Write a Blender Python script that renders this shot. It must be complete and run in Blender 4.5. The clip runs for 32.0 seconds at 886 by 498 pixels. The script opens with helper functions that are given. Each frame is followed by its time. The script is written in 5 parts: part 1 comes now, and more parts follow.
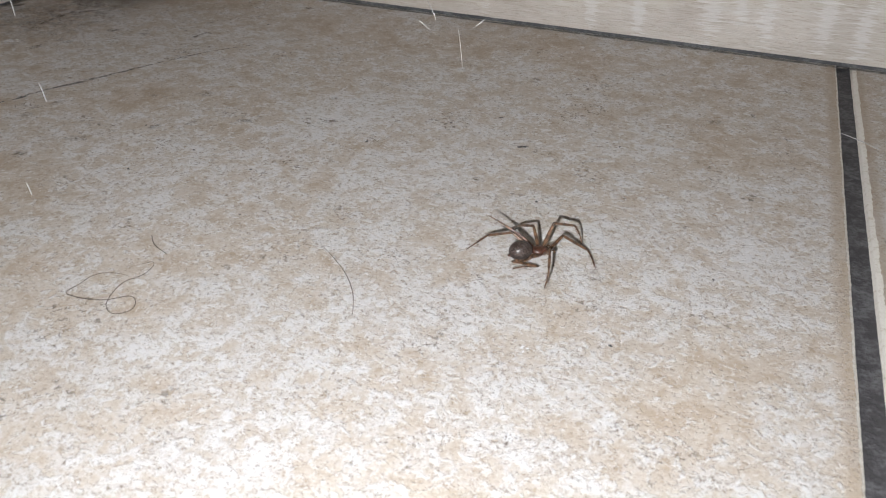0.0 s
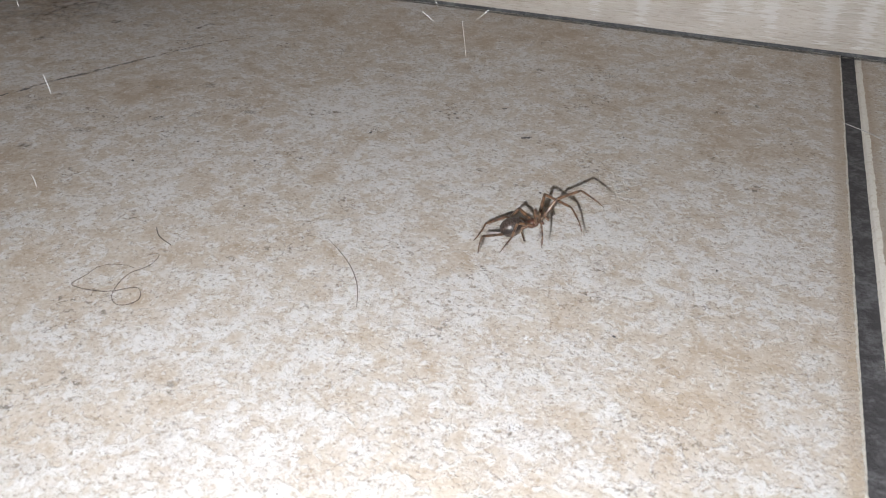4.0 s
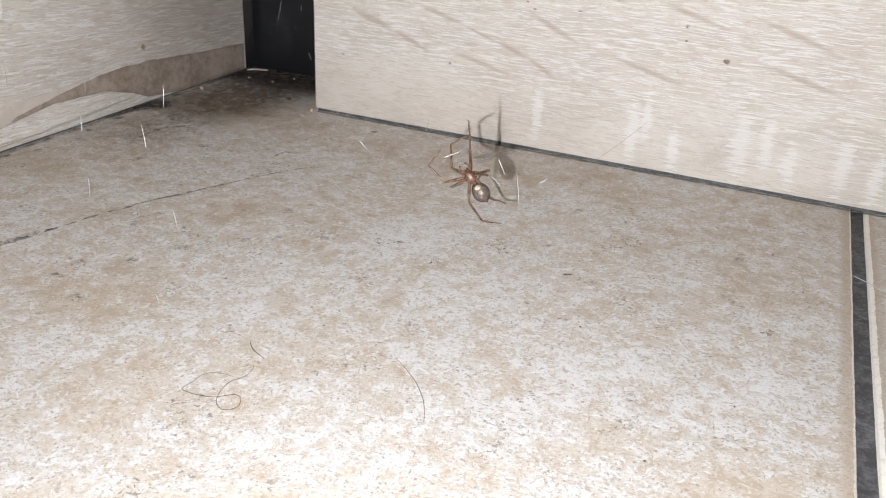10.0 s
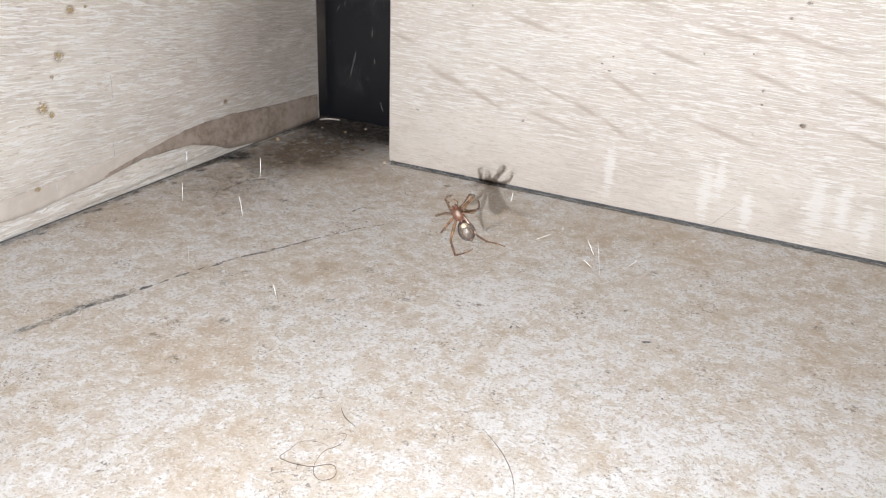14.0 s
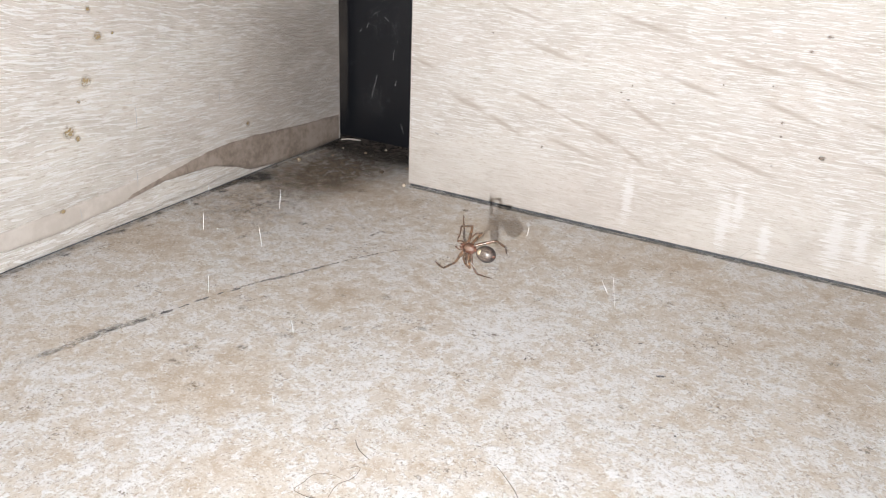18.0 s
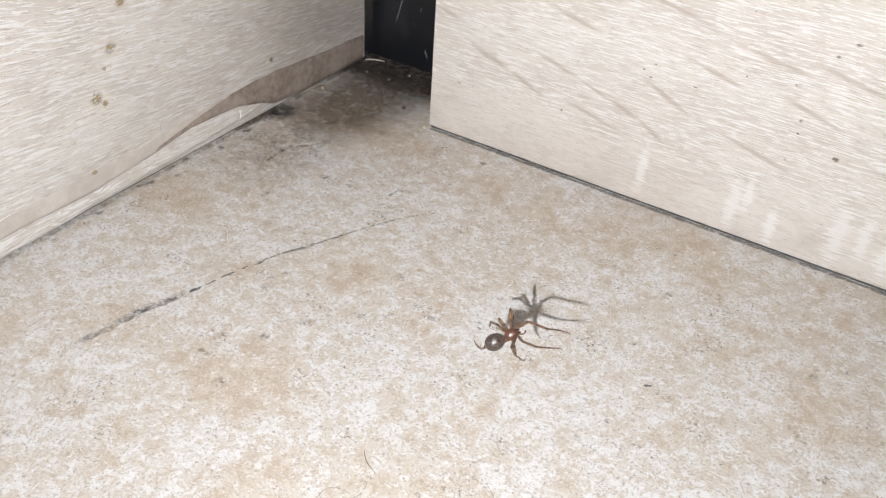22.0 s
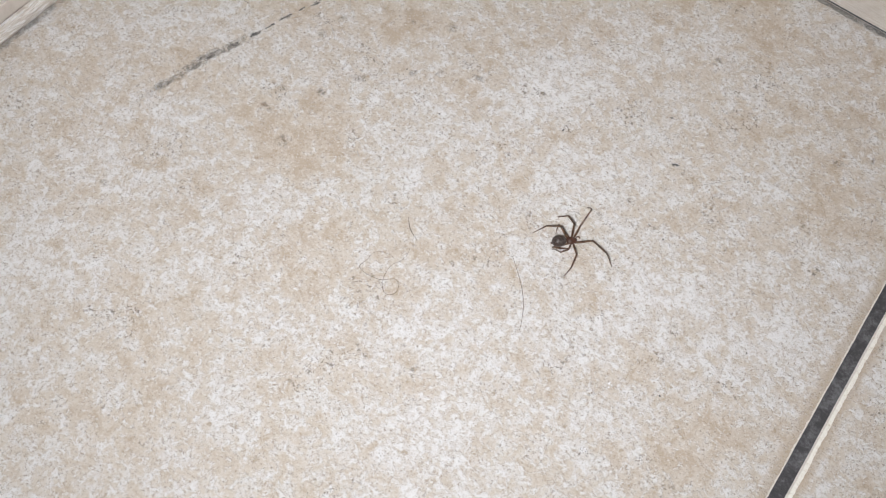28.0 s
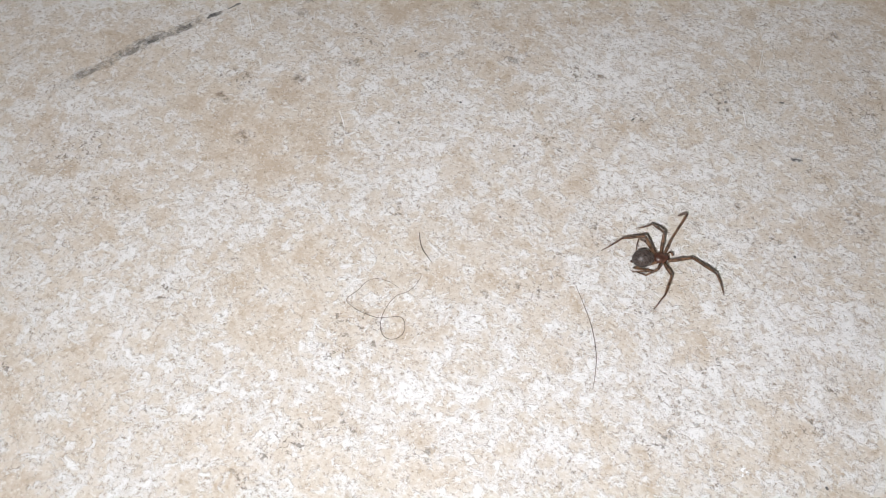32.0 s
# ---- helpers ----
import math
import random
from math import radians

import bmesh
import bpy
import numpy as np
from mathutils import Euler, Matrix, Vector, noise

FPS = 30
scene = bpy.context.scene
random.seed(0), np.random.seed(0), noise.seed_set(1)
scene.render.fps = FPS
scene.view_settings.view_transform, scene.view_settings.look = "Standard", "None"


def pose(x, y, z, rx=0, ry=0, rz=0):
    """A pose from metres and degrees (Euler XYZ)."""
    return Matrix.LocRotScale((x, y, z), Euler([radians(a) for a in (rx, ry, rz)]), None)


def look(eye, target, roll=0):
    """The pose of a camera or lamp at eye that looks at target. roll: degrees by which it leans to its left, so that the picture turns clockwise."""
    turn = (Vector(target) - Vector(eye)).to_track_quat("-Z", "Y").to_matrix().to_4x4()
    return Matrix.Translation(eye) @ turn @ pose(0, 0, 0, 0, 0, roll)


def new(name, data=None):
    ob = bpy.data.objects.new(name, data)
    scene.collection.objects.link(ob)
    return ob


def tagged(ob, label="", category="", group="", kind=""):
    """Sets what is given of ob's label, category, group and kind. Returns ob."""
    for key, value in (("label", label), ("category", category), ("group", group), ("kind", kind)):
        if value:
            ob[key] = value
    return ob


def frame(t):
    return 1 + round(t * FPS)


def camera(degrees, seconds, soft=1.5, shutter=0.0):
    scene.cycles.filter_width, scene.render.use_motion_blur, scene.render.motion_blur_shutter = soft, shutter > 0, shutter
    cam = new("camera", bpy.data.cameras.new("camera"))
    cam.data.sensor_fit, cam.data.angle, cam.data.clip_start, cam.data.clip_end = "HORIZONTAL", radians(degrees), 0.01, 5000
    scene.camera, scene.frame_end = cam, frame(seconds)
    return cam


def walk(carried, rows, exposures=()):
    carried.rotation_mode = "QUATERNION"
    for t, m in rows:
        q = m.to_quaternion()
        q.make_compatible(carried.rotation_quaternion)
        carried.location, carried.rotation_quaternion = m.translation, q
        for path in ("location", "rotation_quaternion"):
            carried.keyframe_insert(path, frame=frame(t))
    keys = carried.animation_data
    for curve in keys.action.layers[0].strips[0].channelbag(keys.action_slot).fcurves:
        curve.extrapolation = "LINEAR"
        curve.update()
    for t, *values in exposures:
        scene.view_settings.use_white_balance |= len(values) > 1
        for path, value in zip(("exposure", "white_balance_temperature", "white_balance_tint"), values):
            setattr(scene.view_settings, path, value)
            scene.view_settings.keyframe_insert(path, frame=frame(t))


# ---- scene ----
cam = camera(54.88, 32.0, soft=1.0)
cam.data.dof.use_dof = True
cam.data.dof.focus_distance, cam.data.dof.aperture_fstop = 0.155, 80
PATH = [
    (0, (0.14191, -0.20508, 0.06531), (0.11096, -0.12594, 0.01259), 0.87),
    (0.5, (0.14167, -0.20534, 0.06562), (0.11096, -0.12629, 0.01263), 0.96),
    (1, (0.14181, -0.20502, 0.06560), (0.11095, -0.12617, 0.01239), 0.80),
    (1.5, (0.14190, -0.20511, 0.06548), (0.11100, -0.12627, 0.01230), 0.74),
    (2, (0.14187, -0.20512, 0.06543), (0.11092, -0.12634, 0.01218), 0.73),
    (2.5, (0.14187, -0.20500, 0.06526), (0.11089, -0.12631, 0.01189), 0.78),
    (3, (0.14197, -0.20535, 0.06505), (0.11085, -0.12661, 0.01183), 0.84),
    (3.5, (0.14195, -0.20527, 0.06557), (0.11085, -0.12679, 0.01197), 0.67),
    (5.5, (0.14196, -0.20541, 0.06509), (0.11069, -0.12706, 0.01139), 0.74),
    (6, (0.14248, -0.20548, 0.06532), (0.11080, -0.12734, 0.01156), 0.56),
    (6.5, (0.14220, -0.20556, 0.06512), (0.11062, -0.12719, 0.01163), 0.63),
    (7, (0.14201, -0.20682, 0.06648), (0.11041, -0.12803, 0.01362), 0.95),
    (7.5, (0.14098, -0.20854, 0.06758), (0.10907, -0.12878, 0.01639), 1.22),
    (8, (0.14076, -0.21552, 0.07147), (0.10742, -0.13471, 0.02291), 1.40),
    (8.5, (0.14230, -0.21938, 0.07799), (0.10800, -0.13760, 0.03176), 1.95),
    (9, (0.14384, -0.22057, 0.08169), (0.10888, -0.13815, 0.03714), 2.29),
    (9.5, (0.14291, -0.22103, 0.07957), (0.10764, -0.13839, 0.03567), 2.68),
    (10, (0.14176, -0.22200, 0.07997), (0.10612, -0.13941, 0.03628), 2.79),
    (10.5, (0.14178, -0.22101, 0.08233), (0.10567, -0.13838, 0.03911), 2.76),
    (11, (0.14187, -0.21946, 0.08501), (0.10554, -0.13671, 0.04221), 2.78),
    (11.5, (0.14100, -0.21967, 0.08625), (0.10396, -0.13700, 0.04388), 2.66),
    (12, (0.13957, -0.22088, 0.08688), (0.10168, -0.13843, 0.04485), 2.50),
    (12.5, (0.13847, -0.22197, 0.08787), (0.09983, -0.13974, 0.04611), 2.46),
    (13, (0.13678, -0.22437, 0.08827), (0.09718, -0.14245, 0.04677), 2.33),
    (13.5, (0.13739, -0.22447, 0.08781), (0.09696, -0.14297, 0.04629), 2.15),
    (14, (0.13502, -0.22560, 0.08954), (0.09391, -0.14440, 0.04811), 2.12),
    (14.5, (0.13551, -0.22573, 0.08939), (0.09383, -0.14477, 0.04805), 2.03),
    (16.5, (0.13437, -0.22516, 0.09255), (0.09157, -0.14462, 0.05155), 2.34),
    (17, (0.13491, -0.22535, 0.09240), (0.09199, -0.14480, 0.05156), 2.39),
    (17.5, (0.13478, -0.22435, 0.09467), (0.09162, -0.14386, 0.05395), 2.33),
    (18, (0.13527, -0.22477, 0.09484), (0.09189, -0.14441, 0.05409), 2.35),
    (18.5, (0.13586, -0.22460, 0.09404), (0.09221, -0.14431, 0.05344), 2.34),
    (19, (0.13577, -0.22495, 0.09440), (0.09192, -0.14469, 0.05398), 2.34),
    (19.5, (0.13497, -0.22462, 0.09603), (0.09090, -0.14432, 0.05591), 2.28),
    (20, (0.13554, -0.22558, 0.09688), (0.09127, -0.14531, 0.05694), 2.21),
    (20.5, (0.13645, -0.22550, 0.09823), (0.09200, -0.14541, 0.05811), 2.20),
    (21, (0.13464, -0.22562, 0.10249), (0.09093, -0.14746, 0.05799), 2.93),
    (21.5, (0.13252, -0.21919, 0.12159), (0.08997, -0.14422, 0.07090), 3.42),
    (22, (0.12973, -0.21200, 0.13778), (0.09019, -0.14268, 0.07752), 4.21),
    (22.5, (0.12658, -0.20264, 0.15318), (0.09125, -0.14055, 0.08320), 5.17),
    (23, (0.12600, -0.19095, 0.16673), (0.09634, -0.13822, 0.08711), 5.01),
    (23.5, (0.11705, -0.17885, 0.17918), (0.09334, -0.13827, 0.09091), 3.10),
    (24, (0.12094, -0.18651, 0.18682), (0.09789, -0.14977, 0.09672), 2.31),
    (24.5, (0.12008, -0.18890, 0.18484), (0.09712, -0.15514, 0.09355), 1.90),
    (25, (0.11942, -0.18919, 0.18184), (0.09647, -0.15629, 0.09024), 2.33),
    (25.5, (0.11883, -0.18877, 0.18153), (0.09561, -0.15572, 0.09005), 2.53),
    (27.5, (0.12082, -0.18942, 0.17748), (0.09722, -0.15507, 0.08659), 3.71),
    (28, (0.11931, -0.18936, 0.17686), (0.09591, -0.15464, 0.08605), 4.31),
    (28.5, (0.11942, -0.18843, 0.17005), (0.09482, -0.15225, 0.08013), 4.07),
    (29, (0.11951, -0.18510, 0.16067), (0.09446, -0.14880, 0.07093), 3.39),
    (29.5, (0.11800, -0.18595, 0.14360), (0.09241, -0.14760, 0.05486), 4.20),
    (30, (0.11713, -0.18503, 0.13705), (0.09050, -0.14544, 0.04917), 3.99),
    (30.5, (0.11707, -0.18419, 0.13114), (0.08834, -0.14347, 0.04444), 2.75),
    (31, (0.11361, -0.18740, 0.12107), (0.08235, -0.14369, 0.03674), 2.24),
    (31.5, (0.11281, -0.18272, 0.11394), (0.07999, -0.13720, 0.03117), 1.83),
    (32, (0.11314, -0.18191, 0.11025), (0.07911, -0.13621, 0.02807), 0.98),
]
walk(cam, [(t, look(eye, target, roll)) for t, eye, target, roll in PATH],
     exposures=[(0, 0.15), (6.5, 0.11), (8.0, 0.68), (9.0, 1.14), (10.5, 1.13), (12.0, 1.32), (13.0, 1.38), (20.0, 1.51), (22.0, 1.46), (23.0, 1.18), (24.0, 0.98), (28.0, 0.92), (30.0, 0.43), (31.0, 0.37), (32.0, 0.22)])

# ---- world ----
world = bpy.data.worlds.new("world")
scene.world = world
world.use_nodes = True
# warm ambient fill, let in by an added doorway, unseen behind the camera
world.node_tree.nodes["Background"].inputs[0].default_value = (1.0, 0.52, 0.2, 1)
world.node_tree.nodes["Background"].inputs[1].default_value = 0.16
TORCH = 91500.0          # glow of the phone's small white torch, which is carried beside the lens

# ---- materials ----
MM = 0.001
# square tiles, turned a little against the cabinets
GRID = pose(0.15915, -0.050, 0, 0, 0, 1.55)
SIZE, JOINT = 0.33, 0.0029


class Nodes:
    """A small builder for node materials."""

    def __init__(self, name):
        self.mat = bpy.data.materials.new(name)
        self.mat.use_nodes = True
        self.tree = self.mat.node_tree
        self.tree.nodes.clear()
        self.out = self.tree.nodes.new("ShaderNodeOutputMaterial")
        self.bsdf = self.tree.nodes.new("ShaderNodeBsdfPrincipled")
        self.link(self.bsdf.outputs[0], self.out.inputs[0])
        self.where = self.tree.nodes.new("ShaderNodeTexCoord")
        self.coords = self.where.outputs["Object"]

    def link(self, a, b):
        self.tree.links.new(a, b)

    def put(self, socket, value):
        if isinstance(value, bpy.types.NodeSocket):
            self.link(value, socket)
        else:
            socket.default_value = value

    def at(self, scale=(1, 1, 1), turn=(0, 0, 0), move=(0, 0, 0)):
        m = self.tree.nodes.new("ShaderNodeMapping")
        m.inputs["Location"].default_value = move
        m.inputs["Rotation"].default_value = [radians(a) for a in turn]
        m.inputs["Scale"].default_value = scale
        self.link(self.coords, m.inputs["Vector"])
        return m.outputs[0]

    def noise(self, vector, scale, detail=4.0, rough=0.55, distort=0.0):
        n = self.tree.nodes.new("ShaderNodeTexNoise")
        self.link(vector, n.inputs["Vector"])
        n.inputs["Scale"].default_value, n.inputs["Detail"].default_value = scale, detail
        n.inputs["Roughness"].default_value, n.inputs["Distortion"].default_value = rough, distort
        return n.outputs["Fac"]

    def cells(self, vector, scale, feature="F1"):
        n = self.tree.nodes.new("ShaderNodeTexVoronoi")
        n.feature = feature
        self.link(vector, n.inputs["Vector"])
        n.inputs["Scale"].default_value = scale
        return n.outputs["Distance"]

    def step(self, value, low, high, a=0.0, b=1.0):
        m = self.tree.nodes.new("ShaderNodeMapRange")
        m.interpolation_type = "SMOOTHSTEP"
        self.link(value, m.inputs["Value"])
        for name, v in (("From Min", low), ("From Max", high), ("To Min", a), ("To Max", b)):
            m.inputs[name].default_value = v
        return m.outputs[0]

    def sums(self, kind, a, b):
        m = self.tree.nodes.new("ShaderNodeMath")
        m.operation = kind
        self.put(m.inputs[0], a), self.put(m.inputs[1], b)
        return m.outputs[0]

    def vectors(self, kind, a, b):
        m = self.tree.nodes.new("ShaderNodeVectorMath")
        m.operation = kind
        self.put(m.inputs[0], a), self.put(m.inputs[1], b)
        return m.outputs[0]

    def mix(self, fac, a, b, kind="MIX"):
        m = self.tree.nodes.new("ShaderNodeMix")
        m.data_type, m.blend_type = "RGBA", kind
        self.put(m.inputs[0], fac)
        for socket, v in ((m.inputs[6], a), (m.inputs[7], b)):
            self.put(socket, v if isinstance(v, bpy.types.NodeSocket) else (*v, 1))
        return m.outputs[2]

    def axis(self, vector, n):
        s = self.tree.nodes.new("ShaderNodeSeparateXYZ")
        self.link(vector, s.inputs[0])
        return s.outputs[n]

    def finish(self, colour, rough, height=None, depth=0.0001, strength=1.0, **more):
        self.put(self.bsdf.inputs["Base Color"], colour if isinstance(colour, bpy.types.NodeSocket) else (*colour, 1))
        self.put(self.bsdf.inputs["Roughness"], rough)
        for name, v in more.items():
            self.put(self.bsdf.inputs[name.replace("_", " ")], v)
        if height is not None:
            b = self.tree.nodes.new("ShaderNodeBump")
            b.inputs["Strength"].default_value, b.inputs["Distance"].default_value = strength, depth
            self.link(height, b.inputs["Height"])
            self.link(b.outputs[0], self.bsdf.inputs["Normal"])
        return self.mat


# clouds of the glaze in mm: x, y, half sizes, and how far they lean to white (+) or tan (-)
CLOUDS = (
    (29, -114, 18, 12, -1.5), (-6, -119, 11, 8, -1.2), (53, -80, 10, 7, -0.9), (87, -54, 9, 7, -0.7), (47, -147, 12, 8, -0.6), (103, -139, 9, 6, -0.8),
    (149, -116, 7, 13, -1.0), (134, -52, 10, 7, -0.7), (36, -179, 14, 9, -0.6), (28, -74, 10, 6, -1.4), (14, -122, 10, 8, -0.9), (90, -17, 34, 13, -0.9),
    (127, -27, 22, 11, -0.9), (-36, -79, 11, 9, -0.7), (142, -128, 7, 6, -0.8), (126, -116, 7, 6, -0.6), (-12, -12, 28, 14, -1.5), (3, -57, 14, 8, -0.5),
    (147, -70, 9, 6, 1.0), (38, -110, 5, 4, 0.7), (82, -92, 10, 7, 0.9), (146, -92, 6, 8, 0.8), (105, -153, 10, 8, 0.8), (82, -138, 10, 8, 0.7),
    (34, -141, 8, 6, 0.7), (59, -177, 11, 8, 0.7), (67, -72, 7, 6, 0.8), (124, -139, 8, 5, 1.0), (34, -34, 11, 7, 0.7), (-18, -37, 12, 7, 0.9),
    (-3, -82, 11, 7, 0.8), (120, -98, 14, 6, 0.7), (112, -122, 12, 6, 0.7),
)


def tile_material():
    """Matt mottled glaze: tan and cream clouds under crisp whitish flakes with thin dark seams."""
    n = Nodes("glazed_tile")
    info = n.tree.nodes.new("ShaderNodeObjectInfo")
    n.coords = n.vectors("ADD", n.where.outputs["Object"], n.sums("MULTIPLY", info.outputs["Random"], 7.0))
    big = n.noise(n.at(), 24, 3, 0.55, 0.3)
    mid = n.noise(n.at(move=(1, 4, 0)), 95, 4, 0.6, 0.3)
    tint = n.noise(n.at(move=(8, 1, 0)), 240, 5, 0.65, 0.5)
    flake = n.noise(n.at(move=(3, 1, 0)), 640, 6, 0.74, 0.6)
    small = n.noise(n.at(move=(6, 3, 0)), 1500, 4, 0.72, 0.4)
    grit = n.noise(n.at(move=(7, 5, 0)), 1300, 4, 0.75, 0.2)
    pits = n.noise(n.at(move=(5, 2, 0)), 1900, 2, 0.5, 0.3)
    lean = n.sums("ADD", n.sums("MULTIPLY", n.sums("SUBTRACT", big, 0.5), 0.24), n.sums("MULTIPLY", n.sums("SUBTRACT", mid, 0.5), 0.26))
    n.coords = n.where.outputs["Object"]
    back = (GRID @ pose(-0.5 * SIZE, -0.5 * SIZE + 0.11, 0)).inverted()
    for x, y, rx, ry, value in CLOUDS:
        m = n.tree.nodes.new("ShaderNodeMapping")
        m.vector_type = "TEXTURE"
        m.inputs["Location"].default_value = back @ Vector((x * MM, y * MM, 0))
        m.inputs["Rotation"].default_value = (0, 0, (x * 7 + y * 3) % 3)
        m.inputs["Scale"].default_value = (rx * MM, ry * MM, 1)
        n.link(n.coords, m.inputs["Vector"])
        far = n.tree.nodes.new("ShaderNodeVectorMath")
        far.operation = "LENGTH"
        n.link(m.outputs[0], far.inputs[0])
        lean = n.sums("ADD", lean, n.step(far.outputs["Value"], 0.0, 1.5, 0.07 * value, 0.0))
    # tan ground that fades softly into cream
    ground = n.sums("ADD", n.sums("MULTIPLY", n.sums("SUBTRACT", tint, 0.5), 0.7), n.sums("ADD", lean, n.sums("MULTIPLY", n.sums("SUBTRACT", small, 0.5), 0.25)))
    base = n.mix(n.step(ground, -0.17, -0.03), (0.485, 0.405, 0.322), (0.592, 0.535, 0.470))
    base = n.mix(n.step(ground, -0.05, 0.07), base, (0.655, 0.626, 0.597))
    rust = n.noise(n.at(move=(2, 9, 0)), 150, 5, 0.68, 0.5)
    base = n.mix(n.step(n.sums("SUBTRACT", rust, lean), 0.58, 0.74, 0, 0.42), base, (0.43, 0.35, 0.27))
    # ragged whitish flakes, thicker where the ground is pale, with thin dark seams round them
    level = n.sums("ADD", n.sums("ADD", flake, n.sums("MULTIPLY", lean, 0.85)), n.sums("MULTIPLY", n.sums("SUBTRACT", tint, 0.5), 0.42))
    base = n.mix(n.step(level, 0.50, 0.555, 0, 0.75), base, (0.70, 0.685, 0.67))
    base = n.mix(n.step(level, 0.575, 0.63, 0, 0.85), base, (0.74, 0.735, 0.735))
    seam = n.sums("MULTIPLY", n.step(level, 0.46, 0.50), n.step(level, 0.515, 0.545, 1, 0))
    base = n.mix(n.sums("MULTIPLY", seam, n.step(grit, 0.47, 0.60, 0, 0.75)), base, (0.33, 0.26, 0.195))
    speck = n.noise(n.at(move=(9, 6, 0)), 420, 3, 0.6, 0.3)
    base = n.mix(n.step(speck, 0.635, 0.72, 0, 0.6), base, (0.37, 0.285, 0.20))
    # fine crumbs, pits and dark grains
    base = n.mix(n.step(small, 0.58, 0.64, 0, 0.55), base, (0.74, 0.725, 0.71))
    base = n.mix(n.step(small, 0.35, 0.41, 0.45, 0), base, (0.42, 0.35, 0.275))
    base = n.mix(n.step(pits, 0.64, 0.70, 0, 0.6), base, (0.33, 0.275, 0.22))
    dark = n.sums("MULTIPLY", n.step(grit, 0.575, 0.625), n.step(tint, 0.50, 0.60))
    base = n.mix(n.sums("MULTIPLY", dark, 0.55), base, (0.17, 0.145, 0.125))
    # patches where the glaze has burst into dark pinholes
    burst = n.step(n.noise(n.at(move=(4, 7, 0)), 75, 3, 0.6, 0.3), 0.58, 0.66)
    holes = n.step(n.noise(n.at(move=(1, 8, 0)), 1150, 3, 0.65, 0.8), 0.56, 0.62)
    base = n.mix(n.sums("MULTIPLY", n.sums("MULTIPLY", burst, holes), 0.75), base, (0.16, 0.13, 0.105))
    # the glaze is worn tan along the joints
    x = n.sums("ABSOLUTE", n.axis(n.where.outputs["Object"], 0), 0.0)
    worn = n.sums("ADD", x, n.sums("MULTIPLY", n.sums("SUBTRACT", tint, 0.5), 0.004))
    base = n.mix(n.step(worn, SIZE / 2 - 0.0046, SIZE / 2 - 0.0028, 0, 0.6), base, (0.45, 0.36, 0.265))
    height = n.sums("SUBTRACT", n.sums("ADD", n.sums("MULTIPLY", n.step(level, 0.48, 0.60), 0.6), n.sums("MULTIPLY", small, 0.8)), n.sums("MULTIPLY", n.step(pits, 0.55, 0.72), 0.5))
    rough = n.step(flake, 0.3, 0.7, 0.55, 0.72)
    return n.finish(base, rough, height, 0.00014, 0.85, Specular_IOR_Level=0.2)


